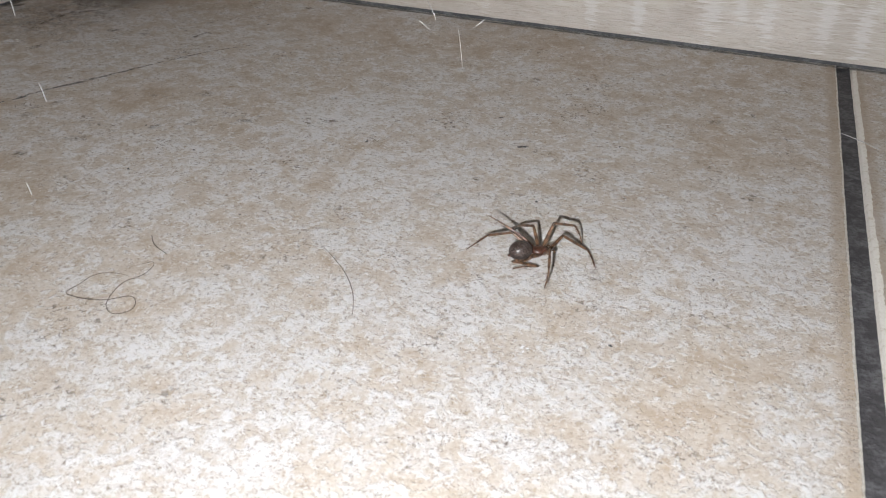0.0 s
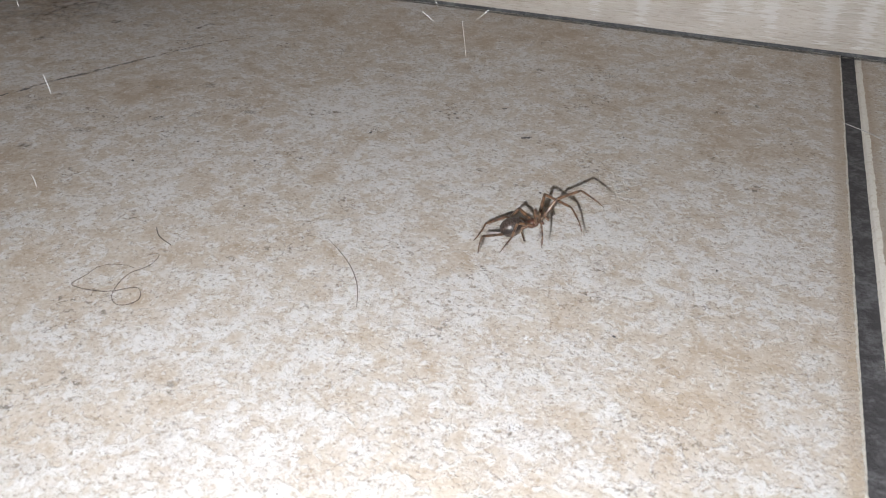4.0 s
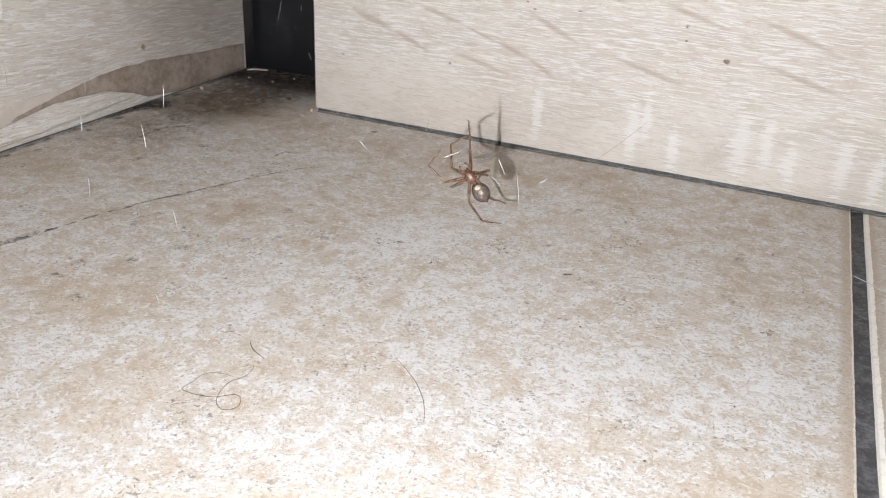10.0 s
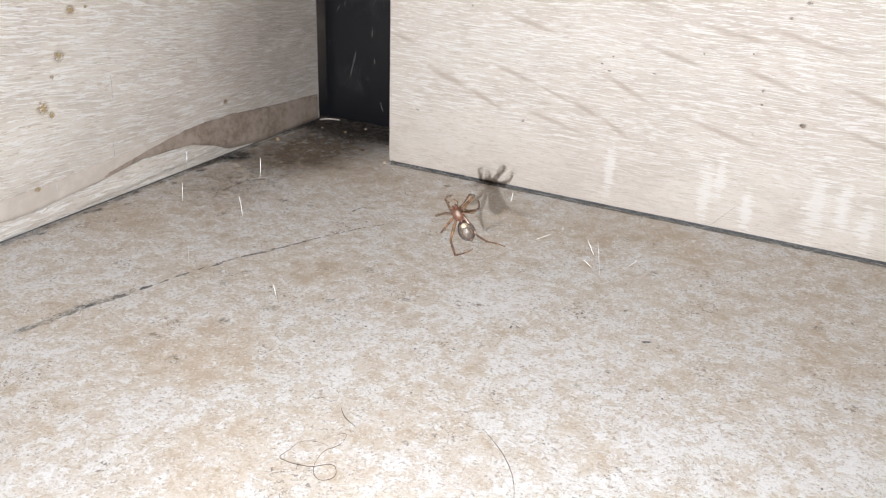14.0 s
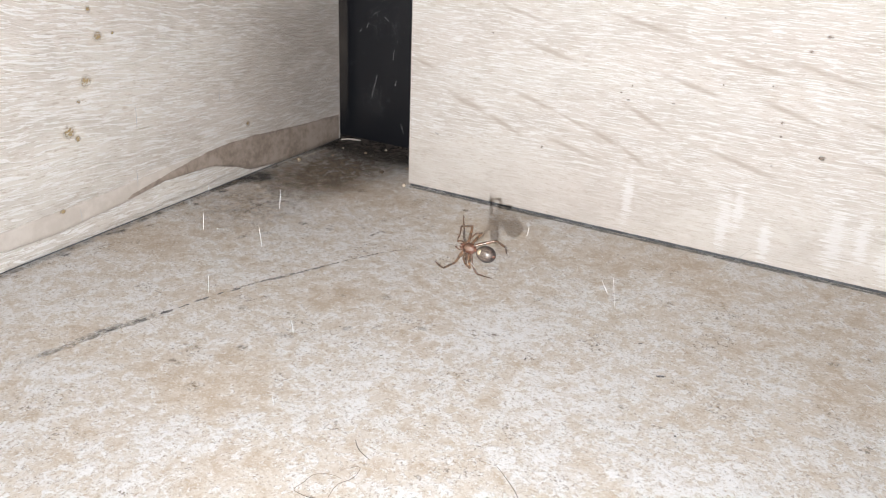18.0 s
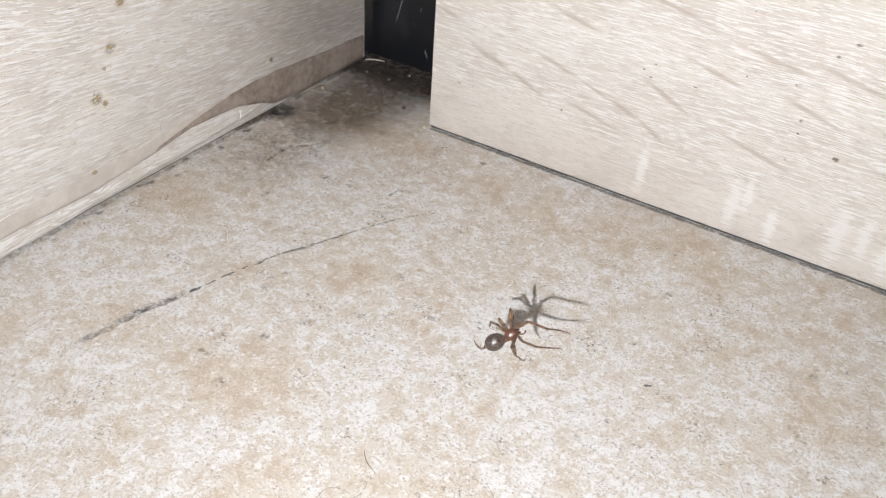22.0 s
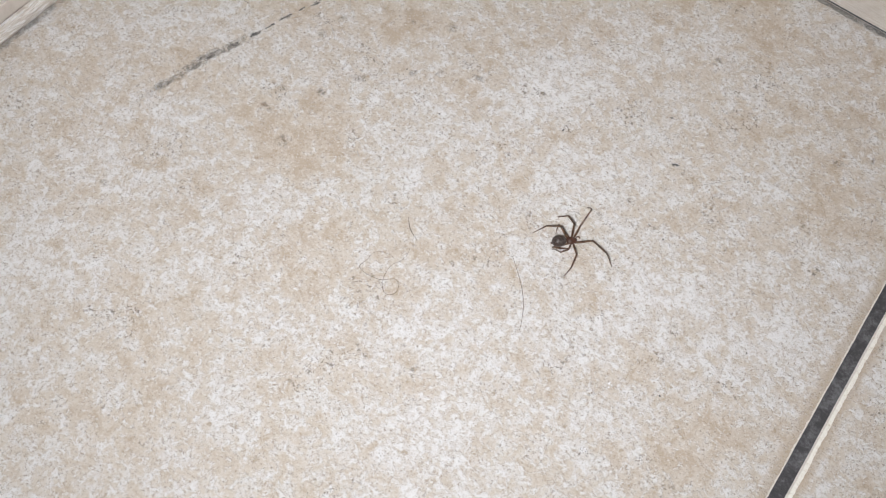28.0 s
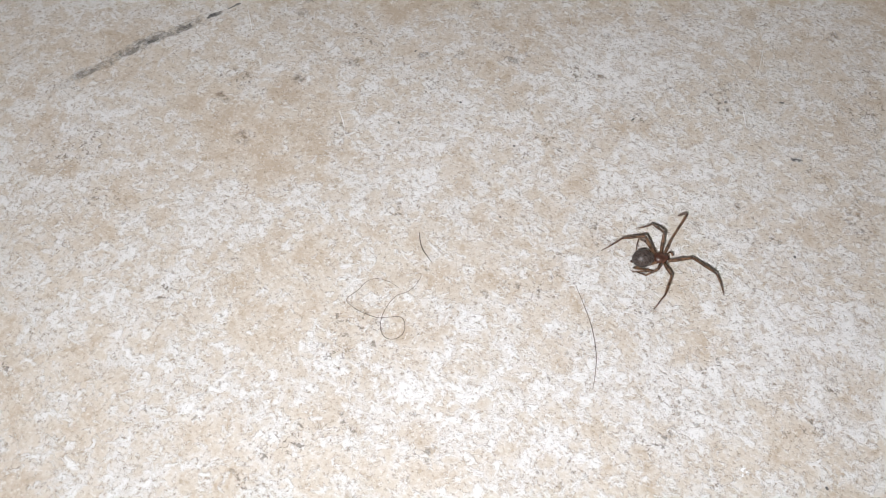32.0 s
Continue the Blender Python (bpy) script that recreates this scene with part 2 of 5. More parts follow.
def oak_material(name, slope, strokes=(), grain=(110, 1500), relief=0.0003, wavy=1.6, tone=1.0, worn=0.0, sway=0.0, cut=0.5, veils=(), white=0.72, detail=4, pale=(0.715, 0.695, 0.672), fall=None, edge=0.06):
    """Pale oak print with an embossed grain along the local x axis; strokes: darker figures of the print, in mm."""
    n = Nodes(name)
    bow = n.noise(n.at((28, 28, 60)), 1.0, 3, 0.55)
    lift = n.tree.nodes.new("ShaderNodeCombineXYZ")
    n.link(n.sums("MULTIPLY", bow, sway), lift.inputs[2])
    n.coords = n.vectors("ADD", n.coords, lift.outputs[0])
    if fall:
        # the grain sinks along the board, more so higher up: fall = where it starts, slope, growth with height
        droop = n.tree.nodes.new("ShaderNodeCombineXYZ")
        run = n.sums("SUBTRACT", n.axis(n.where.outputs["Object"], 0), fall[0])
        n.link(n.sums("MULTIPLY", run, n.sums("ADD", n.sums("MULTIPLY", n.axis(n.where.outputs["Object"], 2), fall[2]), fall[1])), droop.inputs[2])
        n.coords = n.vectors("ADD", n.coords, droop.outputs[0])
    wave = n.noise(n.at((9, 9, 30)), 1.0, 3, 0.55, 0.4)
    cloud = n.noise(n.at((55, 55, 95), (0, slope, 0)), 1.0, 4, 0.6, 0.6)
    fine = n.noise(n.at((grain[0], 60, grain[1]), (0, slope, 0)), 1.0, detail, 0.6, wavy)
    pores = n.noise(n.at((grain[0] * 1.6, 120, grain[1] * 1.7), (0, slope, 0)), 1.0, 3, 0.65, wavy)
    base = n.mix(n.step(wave, 0.32, 0.68), tuple(c * tone for c in (0.60, 0.548, 0.50)), tuple(c * tone for c in (0.645, 0.61, 0.56)))
    base = n.mix(n.step(cloud, 0.40, 0.66, 0, 0.45), base, (0.505, 0.455, 0.405))
    # pale dashes of the print, which also paint the lit ridges of the embossing
    dash = n.step(fine, cut, cut + edge, 0, white)
    if worn:
        # the white grain is rubbed off along the foot of the board
        height = n.sums("ADD", n.axis(n.where.outputs["Object"], 2), n.sums("MULTIPLY", n.sums("SUBTRACT", cloud, 0.5), 0.02))
        dash = n.sums("MULTIPLY", dash, n.step(height, worn * 0.35, worn, 0.3, 1.0))
    base = n.mix(dash, base, pale)
    base = n.mix(n.step(pores, 0.56, 0.63, 0, 0.7), base, (0.47, 0.39, 0.32))
    rag = n.noise(n.at((120, 120, 420)), 1.0, 4, 0.6, 0.5)
    for x0, z0, wide, tall in veils:
        # thin white runs that stay in the grain
        m = n.tree.nodes.new("ShaderNodeMapping")
        m.vector_type = "TEXTURE"
        m.inputs["Location"].default_value = (x0 * MM, 0, z0 * MM)
        m.inputs["Scale"].default_value = (wide * 0.85 * MM, 1, tall * MM)
        n.link(n.where.outputs["Object"], m.inputs["Vector"])
        far = n.tree.nodes.new("ShaderNodeVectorMath")
        far.operation = "LENGTH"
        n.link(m.outputs[0], far.inputs[0])
        veil = n.step(n.sums("ADD", far.outputs["Value"], n.sums("MULTIPLY", n.sums("SUBTRACT", fine, 0.5), -3.4)), 0.50, 0.95, 0.56, 0)
        base = n.mix(veil, base, (0.84, 0.83, 0.82))
    marks = None
    for x0, z0, x1, z1, wide in strokes:
        long, turn = math.hypot(x1 - x0, z1 - z0) / 2, math.atan2(z1 - z0, x1 - x0)
        m = n.tree.nodes.new("ShaderNodeMapping")
        m.vector_type = "TEXTURE"
        m.inputs["Location"].default_value = ((x0 + x1) / 2 * MM, 0, (z0 + z1) / 2 * MM)
        m.inputs["Rotation"].default_value = (0, -turn, 0)
        m.inputs["Scale"].default_value = (long * 1.15 * MM, 1, wide * 1.25 * MM)
        n.link(n.where.outputs["Object"], m.inputs["Vector"])
        far = n.tree.nodes.new("ShaderNodeVectorMath")
        far.operation = "LENGTH"
        n.link(m.outputs[0], far.inputs[0])
        one = n.step(n.sums("ADD", far.outputs["Value"], n.sums("MULTIPLY", rag, 0.6)), 0.55, 1.35, 1, 0)
        marks = one if marks is None else n.sums("MAXIMUM", marks, one)
    if marks is not None:
        base = n.mix(n.sums("MULTIPLY", marks, 0.55), base, (0.40, 0.32, 0.255))
    return n.finish(base, n.step(fine, 0.3, 0.7, 0.58, 0.45), n.sums("ADD", fine, n.sums("MULTIPLY", pores, -0.6)), relief, 0.7)


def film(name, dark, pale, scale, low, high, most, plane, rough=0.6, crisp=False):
    """A film (dried mark or painted shade), broken up by grain, thinning towards its rim."""
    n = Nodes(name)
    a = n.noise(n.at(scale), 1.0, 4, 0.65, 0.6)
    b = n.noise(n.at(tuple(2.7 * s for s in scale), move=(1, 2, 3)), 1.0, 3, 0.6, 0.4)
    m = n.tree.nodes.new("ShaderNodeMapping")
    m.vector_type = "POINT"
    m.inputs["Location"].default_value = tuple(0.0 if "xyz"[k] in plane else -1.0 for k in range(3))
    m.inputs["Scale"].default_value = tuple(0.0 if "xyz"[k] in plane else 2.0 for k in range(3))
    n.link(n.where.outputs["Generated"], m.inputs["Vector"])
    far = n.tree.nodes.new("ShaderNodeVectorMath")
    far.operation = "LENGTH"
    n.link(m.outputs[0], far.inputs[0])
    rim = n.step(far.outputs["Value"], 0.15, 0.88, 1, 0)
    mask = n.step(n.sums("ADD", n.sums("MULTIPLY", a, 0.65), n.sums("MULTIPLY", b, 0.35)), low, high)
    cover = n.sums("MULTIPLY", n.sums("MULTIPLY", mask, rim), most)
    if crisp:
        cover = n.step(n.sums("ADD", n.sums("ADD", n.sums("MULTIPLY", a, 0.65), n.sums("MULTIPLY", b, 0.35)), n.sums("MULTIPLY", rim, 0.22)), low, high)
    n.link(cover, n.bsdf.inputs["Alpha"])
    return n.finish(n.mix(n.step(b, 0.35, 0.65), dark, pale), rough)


def speckled(name, dark, pale, scale, low, high, rough, bump=0.0001, **more):
    n = Nodes(name)
    a = n.noise(n.at(), scale, 5, 0.65, 0.5)
    b = n.noise(n.at(move=(2, 3, 1)), scale * 5, 4, 0.6)
    mask = n.step(n.sums("ADD", n.sums("MULTIPLY", a, 0.6), n.sums("MULTIPLY", b, 0.4)), low, high)
    return n.finish(n.mix(mask, dark, pale), rough, n.sums("ADD", a, b), bump, 0.6, **more)


TILE = tile_material()
BISQUE = speckled("tile_bisque", (0.60, 0.54, 0.45), (0.80, 0.775, 0.72), 900, 0.32, 0.52, 0.8)
# dirt in the gap, blackened to include the shade there
MURK = film("black_dirt_and_shade", (0.022, 0.019, 0.017), (0.085, 0.07, 0.06), (150, 150, 150), 0.20, 0.58, 0.9, "xz", 0.8)
GROUT = speckled("dark_grout", (0.052, 0.050, 0.054), (0.155, 0.155, 0.165), 300, 0.42, 0.68, 0.8, 0.0004)
STROKES = (
    (34.3, 36.7, 50.7, 32.2, 0.8), (48, 32.8, 60, 28.8, 0.5), (59.5, 29.2, 69, 25.8, 0.7), (67.5, 26.6, 78, 20.8, 0.8), (66.6, 38.8, 83, 31.0, 0.9),
    (37.6, 51.2, 54.2, 47.1, 0.7), (76.3, 47.8, 96.3, 42.7, 0.8), (101.5, 44.9, 120, 39.7, 0.8), (44.3, 25.2, 65.6, 20.0, 0.7),
    (89.6, 30.1, 113.7, 24.0, 0.8), (88.6, 54.6, 111.2, 50.6, 0.7), (107.7, 55.0, 130.0, 50.0, 0.8), (11.8, 33.7, 28, 28.2, 1.1),
    (27.0, 28.6, 39.1, 23.4, 0.8), (0.5, 41.6, 9.6, 39.4, 0.6), (28.9, 60.5, 44.8, 56.8, 0.7), (124, 44, 146, 37, 0.8), (128, 33, 150, 27, 0.8), (60, 62, 84, 56.5, 0.7), (136, 60, 158, 54, 0.8),
)
VEILS = ((72.6, 11.8, 2.2, 10), (99.4, 9.8, 2.7, 10), (102.8, 15.5, 2.0, 9), (110.7, 7.2, 2.2, 7.5), (127.2, 12.0, 3.4, 12), (133.6, 13.5, 2.4, 9), (139.6, 9.0, 2.6, 7.5), (152, 11, 3, 10), (160, 8, 2.4, 8))
DOTS = (
    (67.0, 40.9, 0.5, 0.4), (69.2, 39.2, 0.9, 0.4), (81.5, 40.1, 0.6, 0.35), (109.4, 39.5, 0.9, 0.6), (109.7, 36.1, 0.7, 0.4), (120.3, 32.2, 1.2, 0.8), (45.3, 21.4, 0.5, 0.4), (9.9, 19.4, 0.6, 0.4), (27.4, 52.2, 0.5, 0.4), (112.6, 57.7, 1.0, 0.5), (116.2, 61.6, 1.1, 0.6), (81.4, 68.6, 0.8, 0.4), (105.5, 48.3, 0.5, 0.35), (93.5, 46.8, 0.4, 0.3), (108.8, 28.1, 0.5, 0.4), (69.9, 43.2, 0.4, 0.3),
    (120.2, 32.2, 1.0, 0.6), (45.5, 21.7, 0.4, 0.35), (101.8, 58.4, 0.4, 0.3), (91.3, 63.4, 0.35, 0.3), (10.4, 19.2, 0.4, 0.3),
)
OAK_A = oak_material("pale_oak_front", 0, STROKES, (150, 2500), 0.0007, 0.8, 1.07, 0.024, 0.003, 0.51, VEILS, 0.8, 3, (0.81, 0.80, 0.785), None, 0.05)
OAK_B = oak_material("pale_oak_side", 0, (), (130, 2000), 0.0016, 0.8, 1.13, 0.0, 0.004, 0.515, (), 0.85, 2.3, (0.85, 0.835, 0.82), (1.571, 0.01, 2.0), 0.05)
CORE = speckled("board_core", (0.52, 0.42, 0.32), (0.74, 0.66, 0.55), 420, 0.4, 0.6, 0.85, 0.0003)
DRIED = speckled("dried_board", (0.47, 0.42, 0.375), (0.555, 0.505, 0.46), 60, 0.38, 0.60, 0.7, 0.0003)
SWOLLEN = speckled("stained_board", (0.19, 0.148, 0.12), (0.335, 0.275, 0.232), 90, 0.38, 0.60, 0.7, 0.0003)
SEAL = speckled("grey_seal", (0.06, 0.063, 0.068), (0.17, 0.175, 0.18), 300, 0.45, 0.65, 0.6)
BLACK = speckled("black_panel", (0.009, 0.010, 0.013), (0.050, 0.053, 0.060), 70, 0.55, 0.74, 0.32)
RUST = film("ochre_drip", (0.33, 0.215, 0.08), (0.50, 0.37, 0.18), (900, 900, 1100), 0.36, 0.56, 0.8, "y")
SMUT = speckled("dark_smut", (0.07, 0.068, 0.07), (0.32, 0.30, 0.28), 700, 0.44, 0.62, 0.8)
SMEAR = film("grey_smear", (0.16, 0.16, 0.165), (0.34, 0.32, 0.30), (600, 600, 600), 0.40, 0.62, 0.5, "z")
DARKSMEAR = film("dark_smear", (0.20, 0.19, 0.18), (0.36, 0.325, 0.285), (420, 420, 420), 0.38, 0.62, 0.5, "z", 0.7)
DIRT_AND_SHADE = film("brown_dirt_and_shade", (0.11, 0.085, 0.065), (0.25, 0.19, 0.14), (190, 190, 190), 0.22, 0.62, 0.9, "z", 0.8)
THINDIRT = film("thin_brown_dirt", (0.16, 0.125, 0.095), (0.30, 0.235, 0.18), (330, 330, 330), 0.36, 0.68, 0.55, "z", 0.8)
STAIN = film("tan_stain", (0.27, 0.20, 0.135), (0.44, 0.34, 0.24), (900, 900, 900), 0.40, 0.64, 0.65, "z")
UMBERFILM = film("umber_stain", (0.13, 0.09, 0.06), (0.30, 0.22, 0.15), (700, 700, 700), 0.40, 0.62, 0.6, "z")
PINHOLES = film("dark_pinholes", (0.11, 0.09, 0.075), (0.25, 0.205, 0.17), (1500, 1500, 1500), 0.54, 0.60, 0.9, "z")
DIRTLINE = film("grey_dirt_line", (0.16, 0.155, 0.15), (0.36, 0.34, 0.32), (300, 300, 300), 0.30, 0.60, 0.9, "xz")
GREYSOOT = film("grey_soot", (0.13, 0.13, 0.13), (0.28, 0.265, 0.25), (420, 420, 420), 0.34, 0.62, 0.7, "z", 0.8)
SMUDGE = film("grey_smudge", (0.07, 0.072, 0.078), (0.16, 0.165, 0.175), (130, 130, 70), 0.40, 0.66, 0.25, "y", 0.5)
SOOT = film("black_soot", (0.035, 0.035, 0.037), (0.085, 0.08, 0.078), (400, 400, 400), 0.30, 0.58, 0.9, "z", 0.8)
DIRTSIDE = film("grey_side_line", (0.13, 0.125, 0.12), (0.32, 0.30, 0.28), (260, 260, 260), 0.36, 0.66, 0.6, "yz")
STAIN_Y = film("brown_knot", (0.24, 0.18, 0.13), (0.42, 0.335, 0.26), (900, 900, 900), 0.32, 0.58, 0.9, "y")
CORNERSHADE = film("corner_shade", (0.34, 0.285, 0.24), (0.42, 0.36, 0.305), (40, 40, 60), 0.10, 0.66, 0.34, "y")
PALEFILM = film("pale_scale", (0.78, 0.78, 0.785), (0.84, 0.84, 0.85), (1100, 1100, 1100), 0.70, 0.73, 1.0, "z", 0.6, True)
UMBER = speckled("brown_stain", (0.20, 0.13, 0.08), (0.42, 0.32, 0.22), 700, 0.4, 0.6, 0.7)
HAIR = speckled("dark_hair", (0.045, 0.031, 0.022), (0.11, 0.078, 0.055), 600, 0.4, 0.6, 0.4)
WALLS = speckled("plain_wall", (0.62, 0.60, 0.57), (0.68, 0.66, 0.63), 8, 0.3, 0.7, 0.8, 0.0005)
CASE = speckled("torch_case", (0.02, 0.02, 0.02), (0.04, 0.04, 0.04), 500, 0.4, 0.6, 0.5)


def silk_material(name, cover):
    n = Nodes(name)
    n.bsdf.inputs["Alpha"].default_value = cover
    return n.finish((0.86, 0.86, 0.88), 0.35, Specular_IOR_Level=0.8)


SILK = silk_material("silk", 0.5)
THIN_SILK = silk_material("thin_silk", 0.45)
SOFT_SILK = silk_material("faint_silk", 0.10)


def glow_material():
    n = Nodes("torch_glow")
    n.bsdf.inputs["Emission Color"].default_value = (0.962, 0.972, 0.996, 1)
    n.bsdf.inputs["Emission Strength"].default_value = TORCH
    return n.finish((0.8, 0.8, 0.8), 0.5)


GLOW = glow_material()


def shell_material(name, dark, pale, scale, low, high, rough, banded=False):
    """The glossy, mottled skin of the spider."""
    n = Nodes(name)
    a = n.noise(n.at(), scale, 4, 0.6, 0.4)
    colour = n.mix(n.step(a, low, high), dark, pale)
    if banded:
        # dark rings at the joints and in the middle of each piece of a leg
        x = n.axis(n.where.outputs["Generated"], 0)
        ring = n.sums("COSINE", n.sums("ADD", n.sums("MULTIPLY", x, 4 * math.pi), n.sums("MULTIPLY", a, 0.8)), 0.0)
        colour = n.mix(n.step(ring, 0.2, 0.8, 0, 0.75), colour, (0.018, 0.011, 0.008))
    return n.finish(colour, rough, n.noise(n.at(), scale * 4, 3), 0.00004, 0.5, Coat_Weight=0.12, Coat_Roughness=0.18, Specular_IOR_Level=0.5)


def belly_material():
    """Dark skin with silvery flecks and curved pale lines; browner and paler underneath."""
    n = Nodes("spider_abdomen")
    spots = n.noise(n.at(), 900, 5, 0.68, 1.4)
    fine = n.noise(n.at(move=(3, 1, 2)), 3600, 3, 0.6, 0.4)
    colour = n.mix(n.step(fine, 0.4, 0.62), (0.014, 0.008, 0.007), (0.048, 0.029, 0.023))
    # silvery veins where the mottling turns from dark to brown
    vein = n.sums("MULTIPLY", n.step(spots, 0.47, 0.51), n.step(spots, 0.535, 0.57, 1, 0))
    colour = n.mix(n.step(spots, 0.56, 0.66, 0, 0.7), colour, (0.065, 0.036, 0.026))
    colour = n.mix(n.sums("MULTIPLY", vein, 0.85), colour, (0.10, 0.083, 0.076))
    # a brown field with a dark rim on the underside
    z = n.sums("ADD", n.axis(n.where.outputs["Object"], 2), n.sums("MULTIPLY", n.sums("SUBTRACT", spots, 0.5), 0.0006))
    under = n.mix(n.step(fine, 0.42, 0.6), (0.045, 0.032, 0.025), (0.135, 0.105, 0.082))
    colour = n.mix(n.step(z, -0.00105, -0.0008, 0.9, 0), colour, under)
    colour = n.mix(n.sums("MULTIPLY", n.step(z, -0.0008, -0.0006), n.step(z, -0.0003, 0.0001, 0.8, 0)), colour, (0.012, 0.009, 0.009))
    return n.finish(colour, 0.42, fine, 0.00005, 0.7, Coat_Weight=0.06, Coat_Roughness=0.2)


CARAPACE = shell_material("spider_carapace", (0.038, 0.015, 0.009), (0.10, 0.040, 0.024), 900, 0.35, 0.65, 0.4)
STERNUM = shell_material("spider_sternum", (0.058, 0.030, 0.019), (0.12, 0.066, 0.042), 1800, 0.35, 0.65, 0.55)
BELLY = belly_material()
PALE = shell_material("spider_pale_patch", (0.17, 0.13, 0.085), (0.40, 0.33, 0.23), 1700, 0.35, 0.60, 0.5)
LEGS = shell_material("spider_leg", (0.070, 0.038, 0.022), (0.18, 0.102, 0.058), 800, 0.3, 0.7, 0.3, True)
EYES = shell_material("spider_eye", (0.004, 0.004, 0.004), (0.01, 0.01, 0.01), 900, 0.3, 0.7, 0.08)


# ---- builders ----
def part(name, bm, material, parent=None, label="", smooth=False):
    """Links a bmesh as one mesh object, under a thing or a part where one is given."""
    mesh = bpy.data.meshes.new(name)
    bm.to_mesh(mesh)
    bm.free()
    for m in material if isinstance(material, (list, tuple)) else (material,):
        mesh.materials.append(m)
    if smooth:
        mesh.shade_smooth()
    ob = new(name, mesh)
    ob.parent = parent
    return tagged(ob, label=label)


def box(x0, x1, y0, y1, z0, z1, bevel=0.0, cuts=2):
    bm = bmesh.new()
    bmesh.ops.create_cube(bm, size=1)
    for v in bm.verts:
        v.co = Vector(((x0, x1)[v.co.x > 0], (y0, y1)[v.co.y > 0], (z0, z1)[v.co.z > 0]))
    if bevel:
        bmesh.ops.bevel(bm, geom=bm.edges[:], offset=bevel, segments=cuts, affect="EDGES", profile=0.6)
    return bm


def tube(bm, points, radii, sides=8):
    """A closed tube along points."""
    points = [Vector(p) for p in points]
    rings, last = [], Vector((0.31, 0.2, 0.93)).normalized()
    for i, p in enumerate(points):
        way = (points[min(i + 1, len(points) - 1)] - points[max(i - 1, 0)]).normalized()
        side = (last - way * last.dot(way)).normalized()
        last, other = side, way.cross(side)
        ring = []
        for k in range(sides):
            a = 2 * math.pi * k / sides
            ring.append(bm.verts.new(p + (side * math.cos(a) + other * math.sin(a)) * radii[i]))
        rings.append(ring)
    for a, b in zip(rings, rings[1:]):
        for k in range(sides):
            bm.faces.new((a[k], a[(k + 1) % sides], b[(k + 1) % sides], b[k]))
    bm.faces.new(rings[0][::-1])
    bm.faces.new(rings[-1])
    return bm


def bezier(points, steps=8):
    """A smooth line through points (Catmull-Rom)."""
    p = [Vector(points[0])] + [Vector(q) for q in points] + [Vector(points[-1])]
    line = []
    for i in range(1, len(p) - 2):
        for k in range(steps):
            t = k / steps
            a, b, c, d = p[i - 1 : i + 3]
            line.append(0.5 * (2 * b + (c - a) * t + (2 * a - 5 * b + 4 * c - d) * t * t + (3 * b - a - 3 * c + d) * t ** 3))
    return line + [p[-2]]


def egg(length, width, height, nose=0.0, rings=20, sides=20):
    """An egg along x, thicker towards its back for nose > 0."""
    bm = bmesh.new()
    bmesh.ops.create_uvsphere(bm, u_segments=sides, v_segments=rings, radius=1)
    for v in bm.verts:
        z, x, y = v.co.z, v.co.x, v.co.y
        slim = 1 - nose * z * (0.6 + 0.4 * z)
        v.co = Vector((z * length / 2, x * width / 2 * slim, y * height / 2 * slim))
    bmesh.ops.recalc_face_normals(bm, faces=bm.faces[:])
    return bm


def blot(points, lift, ragged=0.15, seed=0, up="z", grain=6):
    """A thin dried film with an uneven rim, drawn in the plane through points of its rim."""
    rng = random.Random(seed)
    bm = bmesh.new()
    rim = bezier(list(points) + [points[0]], grain)[:-1]
    mid = sum(rim, Vector()) / len(rim)
    top, foot = [], []
    axis = {"x": Vector((1, 0, 0)), "y": Vector((0, -1, 0)), "z": Vector((0, 0, 1))}[up]
    for q in rim:
        k = 1 + rng.uniform(-ragged, ragged)
        top.append(bm.verts.new(mid + (q - mid) * k * 0.92 + axis * lift))
        foot.append(bm.verts.new(mid + (q - mid) * k - axis * 0.00002))
    bm.faces.new(top)
    n = len(rim)
    for i in range(n):
        bm.faces.new((foot[i], foot[(i + 1) % n], top[(i + 1) % n], top[i]))
    bmesh.ops.recalc_face_normals(bm, faces=bm.faces[:])
    return bm


def oval(cx, cy, rx, ry, turn=0.0, seed=0, z=0.0, plane="z", n=8):
    """Rim points of an uneven oval in the floor or on a board."""
    rng, out = random.Random(seed), []
    c, s = math.cos(radians(turn)), math.sin(radians(turn))
    for i in range(n):
        a, k = 2 * math.pi * i / n, rng.uniform(0.65, 1.25)
        u, v = rx * k * math.cos(a), ry * k * math.sin(a)
        u, v = cx + c * u - s * v, cy + s * u + c * v
        out.append({"z": (u, v, z), "y": (u, z, v), "x": (z, u, v)}[plane])
    return [Vector(q) for q in out]


# ---- the setting ----
floor = tagged(part("floor", box(-1.6, 2.0, -2.2, 1.0, -0.06, -0.0009), GROUT), "dark grey cement bed and joints under the floor tiles", kind="structure")
for name, size in (
    ("wall_north", (-1.6, 2.0, 0.40, 0.48, -0.06, 2.4)),
    ("wall_west", (-0.50, -0.42, -2.2, 0.40, -0.06, 2.4)),
    ("wall_east", (2.0, 2.08, -2.28, 0.48, -0.06, 2.4)),
):
    tagged(part(name, box(*size), WALLS), "plain pale painted wall closing the kitchen", kind="structure")
